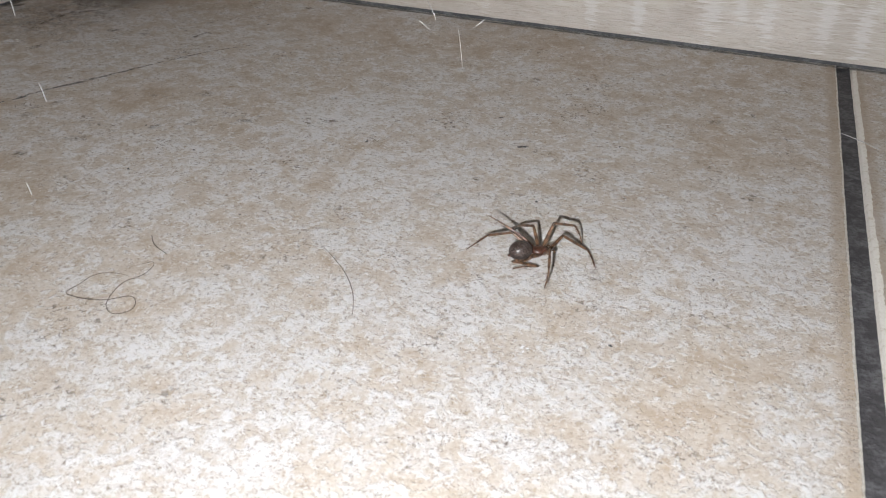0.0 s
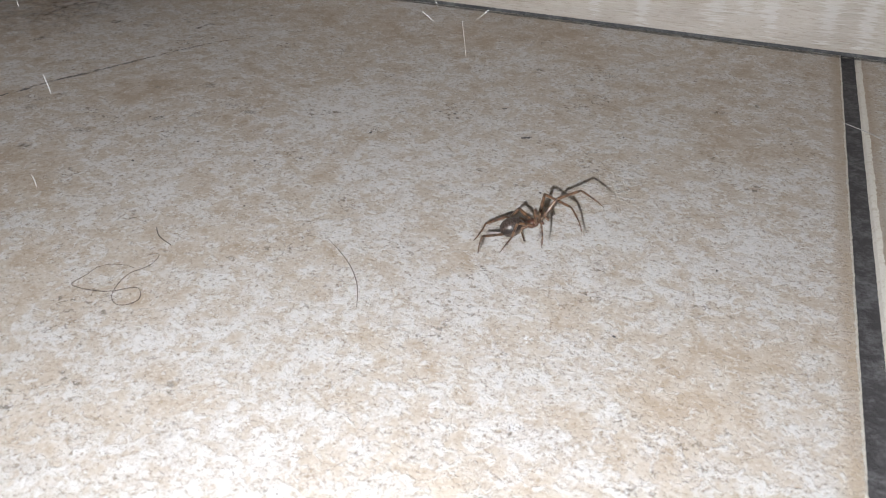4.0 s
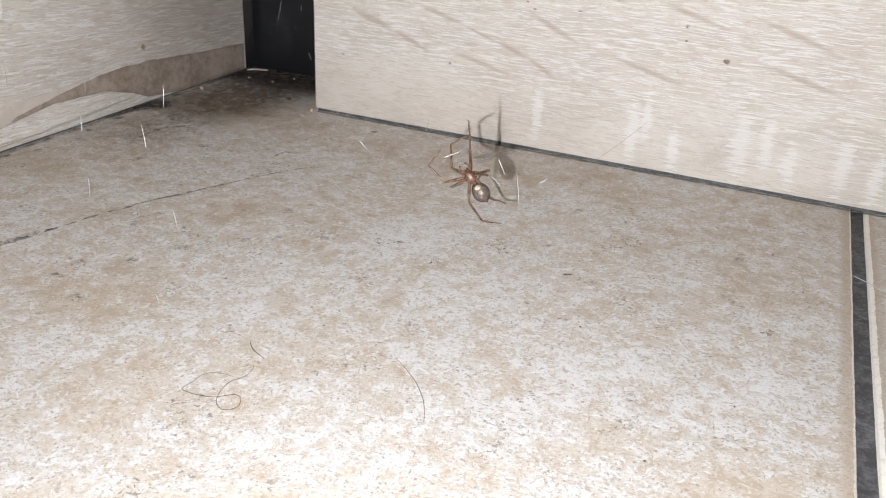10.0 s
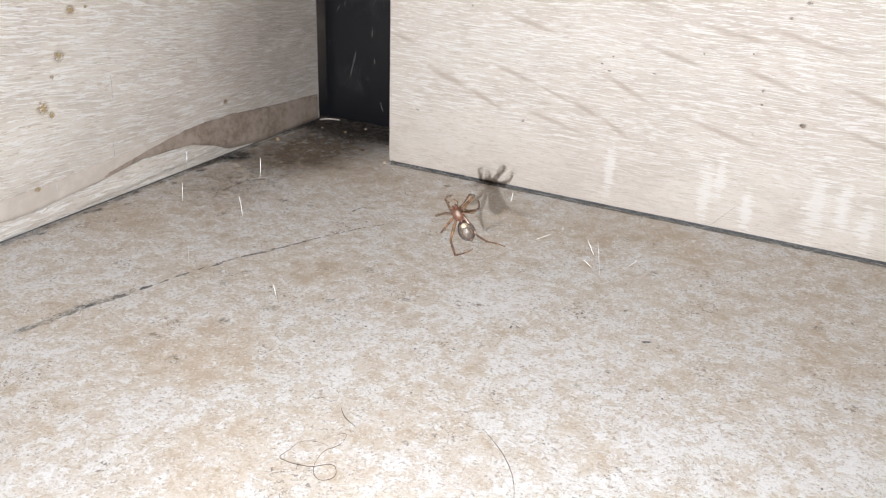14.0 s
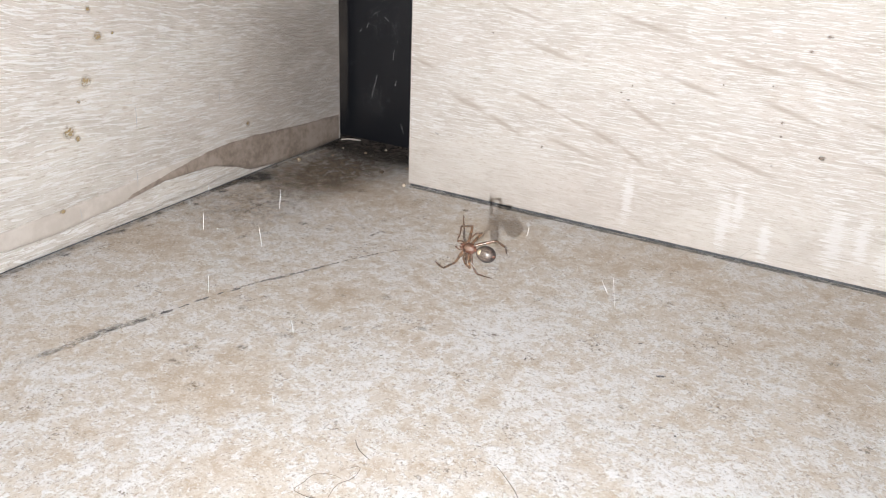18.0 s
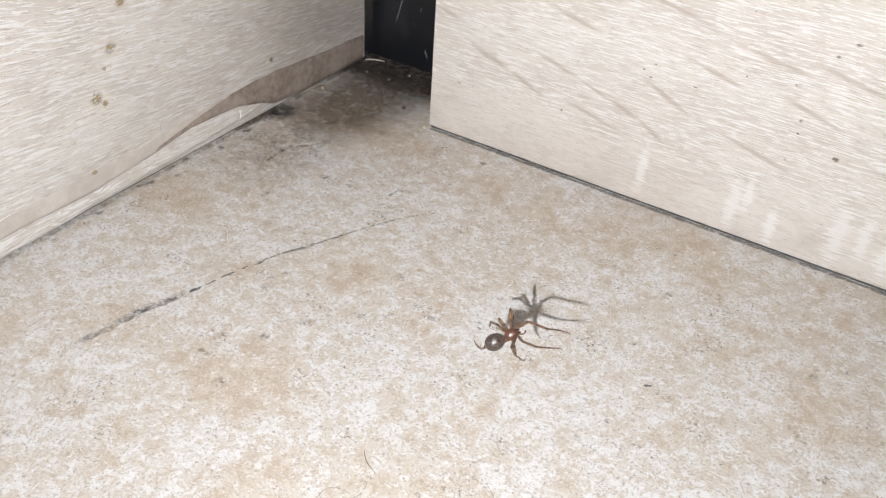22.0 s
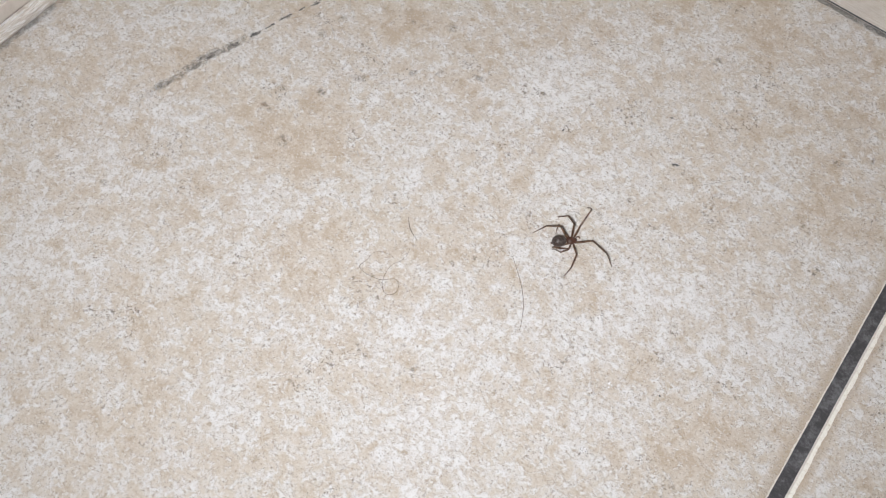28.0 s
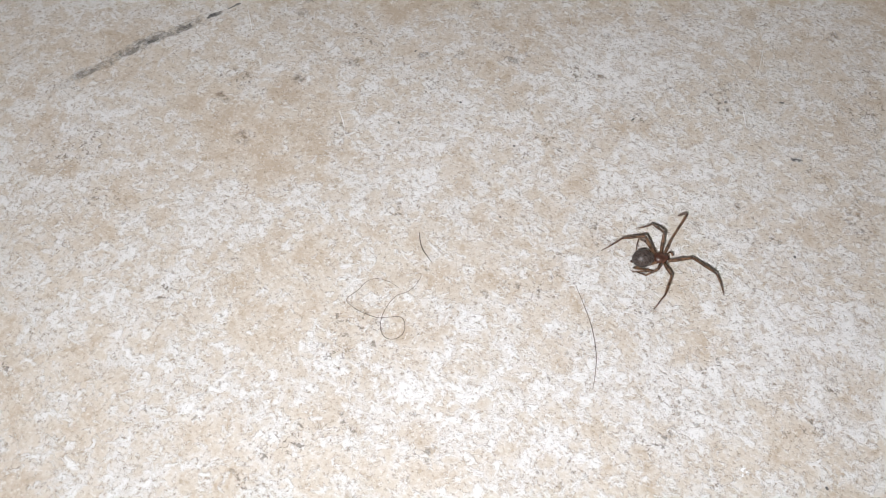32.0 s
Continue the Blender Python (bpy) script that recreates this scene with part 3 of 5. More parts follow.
# the wall behind the camera; its unseen doorway is added to admit the fill
bm = bmesh.new()
for x0, x1, z0, z1 in ((-1.6, 0.1, -0.06, 2.4), (1.0, 2.0, -0.06, 2.4), (0.1, 1.0, 2.05, 2.4)):
    made = bmesh.ops.create_cube(bm, size=1)["verts"]
    for v in made:
        v.co = Vector(((x0, x1)[v.co.x > 0], (-2.28, -2.2)[v.co.y > 0], (z0, z1)[v.co.z > 0]))
tagged(part("wall_south", bm, WALLS), "plain pale painted wall with an added, unseen doorway for warm fill light", kind="structure")
tagged(part("ceiling", box(-1.6, 2.08, -2.28, 0.48, 2.4, 2.46), WALLS), "plain pale ceiling", kind="structure")


def tile_mesh(width, depth, seed):
    """A glazed tile whose glaze ends in a ragged line; the cream-coloured unglazed body shows along its rim."""
    rng = random.Random(seed)
    bm = bmesh.new()
    outline = []
    corners = [(-width / 2, -depth / 2), (width / 2, -depth / 2), (width / 2, depth / 2), (-width / 2, depth / 2)]
    # how wide the bare rim is along each side, in mm
    for ((ax, ay), (bx, by)), bare in zip(zip(corners, corners[1:] + corners[:1]), (0.5, 0.5, 0.6, 1.05)):
        for k in range(700):
            t = k / 700
            outline.append((Vector((ax + (bx - ax) * t, ay + (by - ay) * t, 0)), bare * MM * min(1, 30 * t + 0.5, 30 * (1 - t) + 0.5)))
    rings = []
    for share, z, rough in ((0.0, -0.004, 0.0), (0.0, -0.0009, 0.00006), (0.25, -0.00022, 0.0001), (1.0, 0.0, 0.00022)):
        ring = []
        for q, bare in outline:
            wob = noise.noise(q * 260 + Vector((seed, z * 900, 0))) * 0.6 + noise.noise(q * 1400) * 0.7
            k = 1 - (bare * share + rough * (wob + rng.uniform(-0.35, 0.35))) / (width / 2)
            ring.append(bm.verts.new(Vector((q.x * k, q.y * k, z))))
        rings.append(ring)
    n = len(outline)
    for a, b in zip(rings, rings[1:]):
        for i in range(n):
            f = bm.faces.new((a[i], a[(i + 1) % n], b[(i + 1) % n], b[i]))
            f.material_index = 1
    bm.faces.new(rings[-1])
    return bm


tile_first = part("tile", tile_mesh(SIZE - JOINT, SIZE - JOINT, 3), (TILE, BISQUE), floor)
for i in range(-3, 4):
    for j in range(-4, 2):
        ob = tile_first if (i, j) == (-3, -4) else new("tile", tile_first.data)
        ob.parent = floor
        ob.matrix_local = GRID @ pose((i + 0.5) * SIZE, (j + 0.5) * SIZE + 0.11, 0)


def plinth(name, length, height, oak, foot, label):
    """A plinth board along x with its printed face towards -y, a worn lower edge and a grey seal under it."""
    top = tagged(new(name), label, "plinth board", "kitchen plinths")
    part("board", box(0, length, 0, 0.016, foot, height, 0.0005), oak, top)
    part("seal", box(0.0005, length, 0.0007, 0.013, 0.0, foot - 0.0001), SEAL, top, "dark grey sealing strip")
    return top


front = plinth("plinth_board", 1.6, 0.12, OAK_A, 0.0009, "pale oak printed plinth board with white drips, on the tiles")
side = plinth("plinth_board", 1.6, 0.12, OAK_B, 0.0006, "pale oak plinth board, swollen and browned along its lower edge")
side.matrix_basis = Matrix.Translation((-0.0475, 0.0290, 0)) @ pose(0, 0, 0, 0, 0, 90) @ Matrix.Translation((-1.6, 0, 0))

post = tagged(new("corner_panel"), "black smudged panel in the gap between two plinth boards", "panel")
part("face", box(-0.075, 0.035, 0.034, 0.040, 0.0, 0.12, 0.0006), BLACK, post)

for n, (x, z, rx, rz) in enumerate(((-30, 46, 13, 9), (-14, 20, 9, 14), (-36, 16, 8, 10))):
    part("smudge", blot(oval(x * MM, z * MM, rx * MM, rz * MM, 20 * n, 30 + n, 0.034, "y", 10), 0.00002 + 0.00001 * n, 0.15, 30 + n, "y"), SMUDGE, post, "grey wiped smudge")


# ---- marks on the floor ----
CRACK = [(-12.5, -152), (-10.2, -139), (-7.4, -129), (-5.8, -118), (-2.6, -109.7), (-1.0, -104), (3.0, -89.5), (6.6, -80), (10.0, -73.5), (13.2, -66.5), (18.0, -56), (23.0, -47.5), (28.7, -40.5)]


def ribbon(line, width, lift, gap=0.0, seed=0):
    """A thin, uneven line lying on the tile; gap: how much of it is worn away."""
    rng, bm, last = random.Random(seed), bmesh.new(), None
    for i, q in enumerate(line):
        a, b = line[max(i - 1, 0)], line[min(i + 1, len(line) - 1)]
        side = (b - a).normalized().cross(Vector((0, 0, 1)))
        w = width(i / (len(line) - 1)) * rng.uniform(0.45, 1.45)
        q = q + side * rng.uniform(-0.00012, 0.00012)
        now = [bm.verts.new(q + side * w + Vector((0, 0, 0.00001))), bm.verts.new(q + Vector((0, 0, lift))), bm.verts.new(q - side * w + Vector((0, 0, 0.00001)))]
        if last and rng.random() > gap:
            bm.faces.new((last[0], last[1], now[1], now[0]))
            bm.faces.new((last[1], last[2], now[2], now[1]))
        last = now
    return bm


line = bezier([(x * MM, y * MM, 0) for x, y in CRACK], 22)
cut = int(len(line) * 0.40)
part("crack", ribbon(line[cut:], lambda t: 0.00013 + 0.00010 * (1 - t), 0.00005, 0.38, 5), SMUT, floor, "thin dark scratch across the tile")
part("smear", ribbon(line[: cut + 30 : 3], lambda t: 0.0011, 0.00003, 0.0, 6), SMEAR, floor, "grey rubbed smear")
part("smear", ribbon(line[cut:-20:4], lambda t: 0.0006, 0.00002, 0.0, 7), SMEAR, floor, "grey rubbed smear")
for n, (x, y, rx, ry, turn) in enumerate(((-5.4, -118.5, 7.0, 1.5, 74), (-7.4, -128, 6.5, 1.4, 76), (-3.0, -110, 5.5, 1.2, 70), (1.5, -95, 4.0, 0.6, 66), (8.5, -77, 5.0, 0.55, 62), (20, -53, 5.0, 0.5, 60))):
    part("smear", blot(oval(x * MM, y * MM, rx * MM, ry * MM, turn, 70 + n, 0, "z", 10), 0.00006 + 0.000004 * n, 0.15, 70 + n), DARKSMEAR, floor, "dark rubbed smear along the scratch")
for n, (x, y, rx, ry, turn) in enumerate(((-1.0, -104, 1.3, 0.55, 60), (-2.6, -109.6, 1.1, 0.5, 70), (4.4, -87, 1.2, 0.35, 64), (13.6, -66.4, 0.9, 0.3, 62), (-4.8, -116.4, 1.6, 0.4, 75))):
    part("smut", blot(oval(x * MM, y * MM, rx * MM, ry * MM, turn, n), 0.00005, 0.2, n), SMUT, floor, "dark speck on the scratch")
# x, y, half length, half width, turn: tan and brown stains of the glaze
STAINS = (
    (103.9, -69.1, 1.5, 0.5, 30), (94.0, -81.0, 1.1, 0.75, 20), (97.0, -91.9, 1.9, 1.0, 40), (100.7, -84.1, 1.4, 1.1, 0), (87.4, -120.7, 0.5, 0.4, 0),
    (15.4, -118.5, 1.6, 1.2, 50), (66.3, -72.4, 2.2, 1.0, 30), (69.5, -71.8, 1.5, 0.7, 0), (135.2, -86.7, 0.9, 0.5, 70), (128.4, -53.9, 1.3, 0.6, 20),
    (-11.6, -55.6, 2.4, 1.3, 30), (0.0, -41.7, 1.1, 0.7, 10), (8.3, -37.7, 1.0, 0.9, 0), (14.7, -36.8, 1.6, 0.7, 40), (26.3, -9.1, 1.7, 1.3, 10),
    (-25, -50, 1.8, 0.5, 48), (-24.7, -35.0, 3.5, 0.5, 48), (-44.2, -110.6, 2.0, 1.0, 30), (52, -78.7, 2.0, 1.2, 20), (15.5, -111.8, 2.2, 1.0, 10),
    (10, -30, 2.0, 1.2, 70), (-32, -8, 4, 2.2, 20), (-19, -13, 3, 1.6, 60), (-10, -13, 3.5, 2.0, 10), (-42, -70, 2.4, 0.8, 60), (161.9, -113.7, 0.6, 0.5, 0), (163.9, -80, 0.9, 2.2, 0),
    (36.8, -70.5, 2.6, 1.5, 40), (27.8, -75.6, 1.6, 1.1, 0), (120.7, -21.6, 1.2, 0.9, 0), (96.3, -35.8, 2.4, 1.5, 60), (111.2, -32.7, 1.6, 1.0, 20),
    (26.0, -123.4, 3.0, 2.0, 30), (1.8, -157.9, 2.0, 1.2, 0), (43, -84, 2.2, 1.4, 50), (62, -62, 1.8, 1.2, 10), (134.5, -44, 2.5, 1.6, 30), (141, -38, 2.0, 1.2, 70),
)
for n, (x, y, rx, ry, turn) in enumerate(STAINS):
    part("stain", blot(oval(x * MM, y * MM, rx * MM, ry * MM, turn, 40 + n), 0.00001 + 0.000002 * n, 0.2, n), STAIN, floor)
# this film holds both the corner's dirt and its shade, as colour
part("dirt", blot(oval(-0.027, 0.0, 0.030, 0.040, 0, 3, 0, "z", 12), 0.00002, 0.08, 3), DIRT_AND_SHADE, floor, "brown dirt film with painted shade in the corner")
part("smear", ribbon([Vector((x * MM, -0.3 * MM, 0)) for x in range(1, 420, 3)], lambda t: 0.0010, 0.00012, 0.0, 9), DIRTLINE, floor, "grey dirt line along the plinth board")
part("dirt", blot(oval(-0.030, -0.035, 0.022, 0.035, 12, 6, 0, "z", 12), 0.00005, 0.08, 6), THINDIRT, floor, "thin brown dirt film by the board")
part("dirt", blot(oval(-0.047, -0.030, 0.0035, 0.012, -5, 4, 0, "z", 10), 0.00006, 0.1, 4), DIRT_AND_SHADE, floor, "dark dirt along the board")
part("soot", blot(oval(-0.0446, -0.0215, 0.0112, 0.0056, 62, 12, 0, "z", 10), 0.0001, 0.12, 12), SOOT, floor, "black soot spot by the board")
for n, (x, y, rx, ry) in enumerate(((-44.5, -27, 2.2, 4.5), (-43.4, -51, 1.6, 1.2), (-44.6, -38, 1.6, 3.0), (-45.2, -78, 1.6, 3.2), (-44.8, -96, 1.8, 2.0))):
    part("soot", blot(oval(x * MM, y * MM, rx * MM, ry * MM, 0, 60 + n, 0, "z", 10), 0.00009 - 0.000008 * n, 0.15, 60 + n), GREYSOOT, floor, "grey dirt by the board")
part("smear", ribbon([Vector((-47.0 * MM, y * MM, 0)) for y in range(-300, 28, 3)], lambda t: 0.0013, 0.00011, 0.0, 19), DIRTSIDE, floor, "grey dirt line along the swollen board")
for n, (x, y, rx, ry, turn) in enumerate(((124.8, -139.6, 2.6, 1.6, 30), (121.3, -124.4, 2.0, 1.0, 60), (147, -68, 4, 2, 20))):
    part("pale_scale", blot(oval(x * MM, y * MM, rx * MM, ry * MM, turn, 90 + n, 0, "z", 10), 0.00001 + 0.000003 * n, 0.15, n), PALEFILM, floor, "whitish worn patch of glaze")
for n, (x, y, rx, ry, turn) in enumerate(((-7.8, -44.6, 3.2, 1.2, 30), (0.6, -44.0, 2.6, 0.9, 20), (6.7, -36.8, 1.0, 0.8, 0), (13.2, -40.0, 5.0, 0.45, 78), (-27.3, -44, 11.0, 0.7, 92), (-16, -62, 4.0, 0.8, 60), (25.7, -8.8, 1.3, 1.0, 40), (12, -93, 2.4, 1.3, 30), (13, -86, 1.8, 1.1, 70), (17.1, -118.4, 2.0, 1.4, 10), (-14.6, -56, 2.0, 1.2, 50), (28, -98, 2.2, 1.2, 20), (38, -88, 1.8, 1.0, 60), (24, -107, 2.0, 1.3, 40))):
    part("dark_stain", blot(oval(x * MM, y * MM, rx * MM, ry * MM, turn, 140 + n, 0, "z", 10), 0.00006 + 0.000004 * n, 0.2, 140 + n), UMBERFILM, floor, "dark brown stain on the tile")
for n, (x, y, rx, ry) in enumerate(((66.6, -72.9, 3.2, 2.0), (124.5, -140.2, 2.2, 1.6), (50.5, -78.5, 3.2, 2.4), (17, -113, 3.4, 2.6), (131, -152, 2.6, 2.0), (172, -122, 3.0, 4.0), (176, -104, 2.6, 2.6), (110, -113, 3.0, 3.6), (78, -77, 2.4, 1.6), (100, -93, 2.6, 1.8))):
    part("pinholes", blot(oval(x * MM, y * MM, rx * MM, ry * MM, 25 * n, 160 + n, 0, "z", 12), 0.00003 + 0.000004 * n, 0.15, 160 + n), PINHOLES, floor, "cluster of dark pinholes in the glaze")
part("smut", blot(oval(0.1039, -0.0690, 0.00095, 0.00032, 25, 5), 0.00008, 0.2, 5), SMUT, floor, "small dark scrap on the tile")
for n, (x, y) in enumerate(((50.6, -93.4), (-14.7, 5.6), (77, -78), (36, -88), (112, -88), (96, -58), (64, -96), (120, -62), (45, -104), (141, -100), (23.9, -25.4), (88, -64), (71, -110), (131, -120))):
    part("speck", blot(oval(x * MM, y * MM, 0.00022 + 0.0001 * (n % 3), 0.0002, n * 40, n), 0.00008, 0.2, n), SMUT, floor)


# two sheets of dirt that also paint the gap's shade onto the floor
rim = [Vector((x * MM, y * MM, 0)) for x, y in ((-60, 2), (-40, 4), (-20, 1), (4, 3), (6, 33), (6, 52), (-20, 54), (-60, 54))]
part("dirt", blot(rim, 0.0001, 0.03, 8), MURK, floor, "black dirt and painted shade at the back of the gap")
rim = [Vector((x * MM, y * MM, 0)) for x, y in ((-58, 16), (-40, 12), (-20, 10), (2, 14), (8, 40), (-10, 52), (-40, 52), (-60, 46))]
part("dirt", blot(rim, 0.00016, 0.04, 9), MURK, floor, "black dirt and painted shade along the foot of the panel")

# ---- marks on the boards ----
def board_blot(name, owner, x, z, rx, rz, mat, seed, turn=0, label="", n=9):
    return part(name, blot(oval(x * MM, z * MM, rx * MM, rz * MM, turn, seed, -0.00001, "y", n), 0.00001 + 0.000003 * (seed % 20), 0.18, seed, "y"), mat, owner, label)


for n, (x, z, rx, rz) in enumerate(DOTS):
    board_blot("knot", front, x, z, rx, rz, STAIN_Y, n, -18)
for n, (y, z, rx, rz) in enumerate(((-75.7, 52.7, 1.2, 1.0), (-77.3, 59.6, 0.8, 0.8), (-70.8, 52.9, 0.5, 0.4), (-80.9, 41.7, 1.5, 1.3), (-83.8, 37.2, 0.6, 0.5), (-87.2, 30.0, 1.5, 1.6), (-85.5, 28.2, 0.9, 0.9), (-94.6, 8.0, 0.9, 0.9), (-92.9, 10.4, 1.1, 0.7), (-21.5, 17.5, 0.9, 0.7))):
    # along the side board the local x axis runs from the free end to the corner
    board_blot("ochre_drip", side, 1600 + y - 29.0, z, rx * 1.7, rz * 1.6, RUST, 20 + n, 20, "ochre dried drop")


def strip(low, high, lift, step=1.2, seed=0):
    """A low swelling along the foot of a board, between two heights that change along x (all mm)."""
    bm, rings = bmesh.new(), []
    x0, x1 = low[0][0], low[-1][0]
    count = int((x1 - x0) / step)
    for i in range(count + 1):
        x = x0 + (x1 - x0) * i / count
        a = np.interp(x, [p[0] for p in low], [p[1] for p in low])
        b = np.interp(x, [p[0] for p in high], [p[1] for p in high])
        wob = 0.35 * noise.noise(Vector((x * 0.16, seed, 0))) + 0.15 * noise.noise(Vector((x * 0.7, seed, 3)))
        fade = min(1.0, (x1 - x) / 14, (x - x0) / 14 + 0.2)
        ring = []
        for k in range(7):
            t = k / 6
            out = lift * fade * (math.sin(math.pi * min(1, 0.35 + 0.65 * t)) * (1 + wob) + 0.15 * noise.noise(Vector((x * 0.5, k, seed))))
            ring.append(bm.verts.new(Vector((x * MM, -max(out, -0.02) * MM * (1 if 0 < k else 0.9), (a + (b - a + wob) * t) * MM))))
        ring.append(bm.verts.new(Vector((x * MM, 0.0004, (b + wob) * MM))))
        ring.insert(0, bm.verts.new(Vector((x * MM, 0.0004, a * MM))))
        rings.append(ring)
    for a, b in zip(rings, rings[1:]):
        for k in range(len(a) - 1):
            bm.faces.new((a[k], b[k], b[k + 1], a[k + 1]))
    bmesh.ops.recalc_face_normals(bm, faces=bm.faces[:])
    return bm


END = 1600 - 29.0
part("swollen_edge", strip([(END - 260, 0.6), (END - 113, 1.0), (END - 60, 2.2), (END - 26, 3.6)], [(END - 260, 5.4), (END - 111, 5.6), (END - 97, 5.0), (END - 73, 6.6), (END - 58, 8.6), (END - 39, 8.0), (END - 26, 4.6)], 0.9, 1.2, 2), OAK_B, side, "swollen pale lower edge", True)
part("browned_strip", strip([(END - 75, 6.9), (END - 58, 8.8), (END - 39, 8.0), (END - 28, 4.8), (END - 22, 2.2), (END - 7, 0.7), (END + 28, 0.7)], [(END - 75, 8.0), (END - 57, 10.8), (END - 38, 13.2), (END - 20, 13.2), (END + 3, 11.3), (END + 28, 10.0)], 0.3, 1.2, 5), SWOLLEN, side, "browned swollen strip of the board", True)
part("dried_strip", strip([(END - 210, 5.3), (END - 111, 5.7), (END - 97, 5.1), (END - 73, 6.7), (END - 58, 8.9), (END - 44, 8.4)], [(END - 210, 9.0), (END - 111, 10.6), (END - 94, 11.0), (END - 77, 11.4), (END - 57, 12.6), (END - 44, 13.0)], 0.12, 1.2, 8), DRIED, side, "worn smooth strip of the board", True)
# the board's shade towards the corner, with some dirt, painted as a brown film
rim = [Vector(((END + 6 + 62 * math.cos(k * math.pi / 8)) * MM, -0.00001, (36 + 48 * math.sin(k * math.pi / 8)) * MM)) for k in range(16)]
part("shade_film", blot(rim, 0.00002, 0.0, 71, "y"), CORNERSHADE, side, "brownish shade and dirt painted on near the corner")

# ---- loose things ----
def strand(points, radius, mat, name, label, category, group=""):
    bm = bmesh.new()
    line = bezier(points, 7)
    tube(bm, line, [radius * (0.55 + 0.45 * math.sin(math.pi * i / (len(line) - 1))) for i in range(len(line))], 6)
    return tagged(part(name, bm, mat, None, label, True), category=category, group=group)


def on_floor(points, lift=0.06, seed=0):
    rng = random.Random(seed)
    return [(x * MM, y * MM, (lift + 0.25 * rng.random() * (0 < i < len(points) - 1)) * MM) for i, (x, y) in enumerate(points)]


strand(on_floor([(87.6, -113.5), (90.2, -115.6), (93.4, -118.3), (96.1, -121.4), (97.8, -124.3), (98.9, -126.8)], 0.06, 1), 0.00006, HAIR, "hair", "short curved dark brown hair lying on the tile", "hair")
strand(on_floor([(66.3, -127.4), (67.5, -126.6), (68.0, -126.9), (68.3, -128.9), (68.0, -130.6), (67.3, -131.7), (67.2, -133.4), (67.7, -135.7), (68.8, -137.5), (70.3, -138.4), (71.6, -137.9), (72.1, -136.4), (71.3, -134.9), (69.9, -134.4), (67.7, -136.4), (65.5, -137.2), (63.4, -137.4), (61.7, -136.9), (62.0, -134.5), (62.0, -132.7), (62.9, -131.2), (64.9, -130.5), (66.7, -130.5)], 0.07, 2), 0.00005, HAIR, "hair", "long curled thin brown hair lying on the tile", "hair")
strand(on_floor([(62.6, -120.4), (64.1, -122.0), (65.5, -122.9), (67.7, -123.7)], 0.06, 3), 0.00009, HAIR, "lint", "small brown crumbled fibre on the tile", "lint")
strand(on_floor([(164.2, -46), (160, -42.5), (156.5, -40.0)], 0.5, 4), 0.00006, SILK, "silk_strand", "thin white thread across the joint", "silk")

# white stubs drawn for glints on web threads: x, y, z, length, lean to x, lean to y (mm)
WEB = (
    (32, -102, 34, 4.2, 0.10, 0), (30, -106, 27, 4.4, -0.12, 0), (23, -114, 18, 4.2, 0.06, 0), (19, -110, 29, 3.8, 0.08, 0), (16, -100, 52, 2.6, 0.06, 0), (2, -109, 47, 4.5, 0.06, 0),
    (5, -113, 36, 3.4, 0.05, 0), (-3, -121, 29, 2.8, -0.08, 0), (18, -107, 35, 2.6, 0.10, 0), (76, -80, 30, 2.2, 0.12, 0.1), (52, -124, 22, 2.8, -0.2, 0), (53, -131, 11, 1.8, -0.2, 0),
)
for n, (x, y, z, long, lx, ly) in enumerate(WEB):
    mid = Vector((x, y, z)) * MM
    half = Vector((lx, ly, 1)).normalized() * long * MM / 2
    strand([mid - half, mid + Vector((0.00008, 0, 0)), mid + half], 0.00006, SILK, "silk_strand", "short white stub of spider silk drawn for a glint on a thread", "silk", "strands of the web")
a, b = Vector((112, -94, 34)) * MM, Vector((119, -91, 41)) * MM
strand([a, (a + b) / 2 + Vector((0, 0, -0.0002)), b], 0.00007, SOFT_SILK, "silk_strand", "faint slanting strand of spider silk in the air", "silk", "strands of the web")
for n, (x, z, long, lean) in enumerate(((-37, 43, 2.2, 0.4), (-34, 22, 9, 0.25), (-26, 34, 3.5, 0.02), (-29, 46, 2.2, -1.5), (-40, 41, 2.0, 0.5), (-22, 8, 3.4, -0.45), (-33, 48, 3.0, 2.2), (-25, 24, 1.6, 0.1))):
    mid = Vector((x, 31.5, z)) * MM
    half = Vector((lean, 0.05, 1)).normalized() * long * MM / 2
    strand([mid - half, mid + Vector((0.00003, 0, 0)), mid + half], 0.00005, SILK, "silk_strand", "fine white silk strand before the black panel", "silk", "strands of the web")
bm = bmesh.new()
bmesh.ops.create_icosphere(bm, subdivisions=2, radius=0.0008)
for v in bm.verts:
    v.co *= 1 + 0.5 * noise.noise(v.co * 1500)
crumb = tagged(part("crumb", bm, PALE, None, "small yellowish crumb on the tile by the board", True), category="crumb")
crumb.location = (-0.0440, -0.0005, 0.0006)
bm = bmesh.new()
for n in range(26):
    r = random.Random(n)
    a = Vector((r.gauss(0, 1.3), r.gauss(0, 0.7), 0.15 + abs(r.gauss(0, 0.25)))) * MM
    d = Vector((r.uniform(-1, 1), r.uniform(-1, 1), r.uniform(-0.1, 0.2))) * 1.2 * MM
    tube(bm, [a, a + d / 2 + Vector((0, 0, 0.0001)), a + d], [0.00004, 0.00005, 0.00002], 4)
fluff = tagged(part("lint", bm, SILK, None, "small tuft of white fluff on the tile", True), category="lint")
fluff.location = (-0.0224, -0.0621, 0)
bm = bmesh.new()
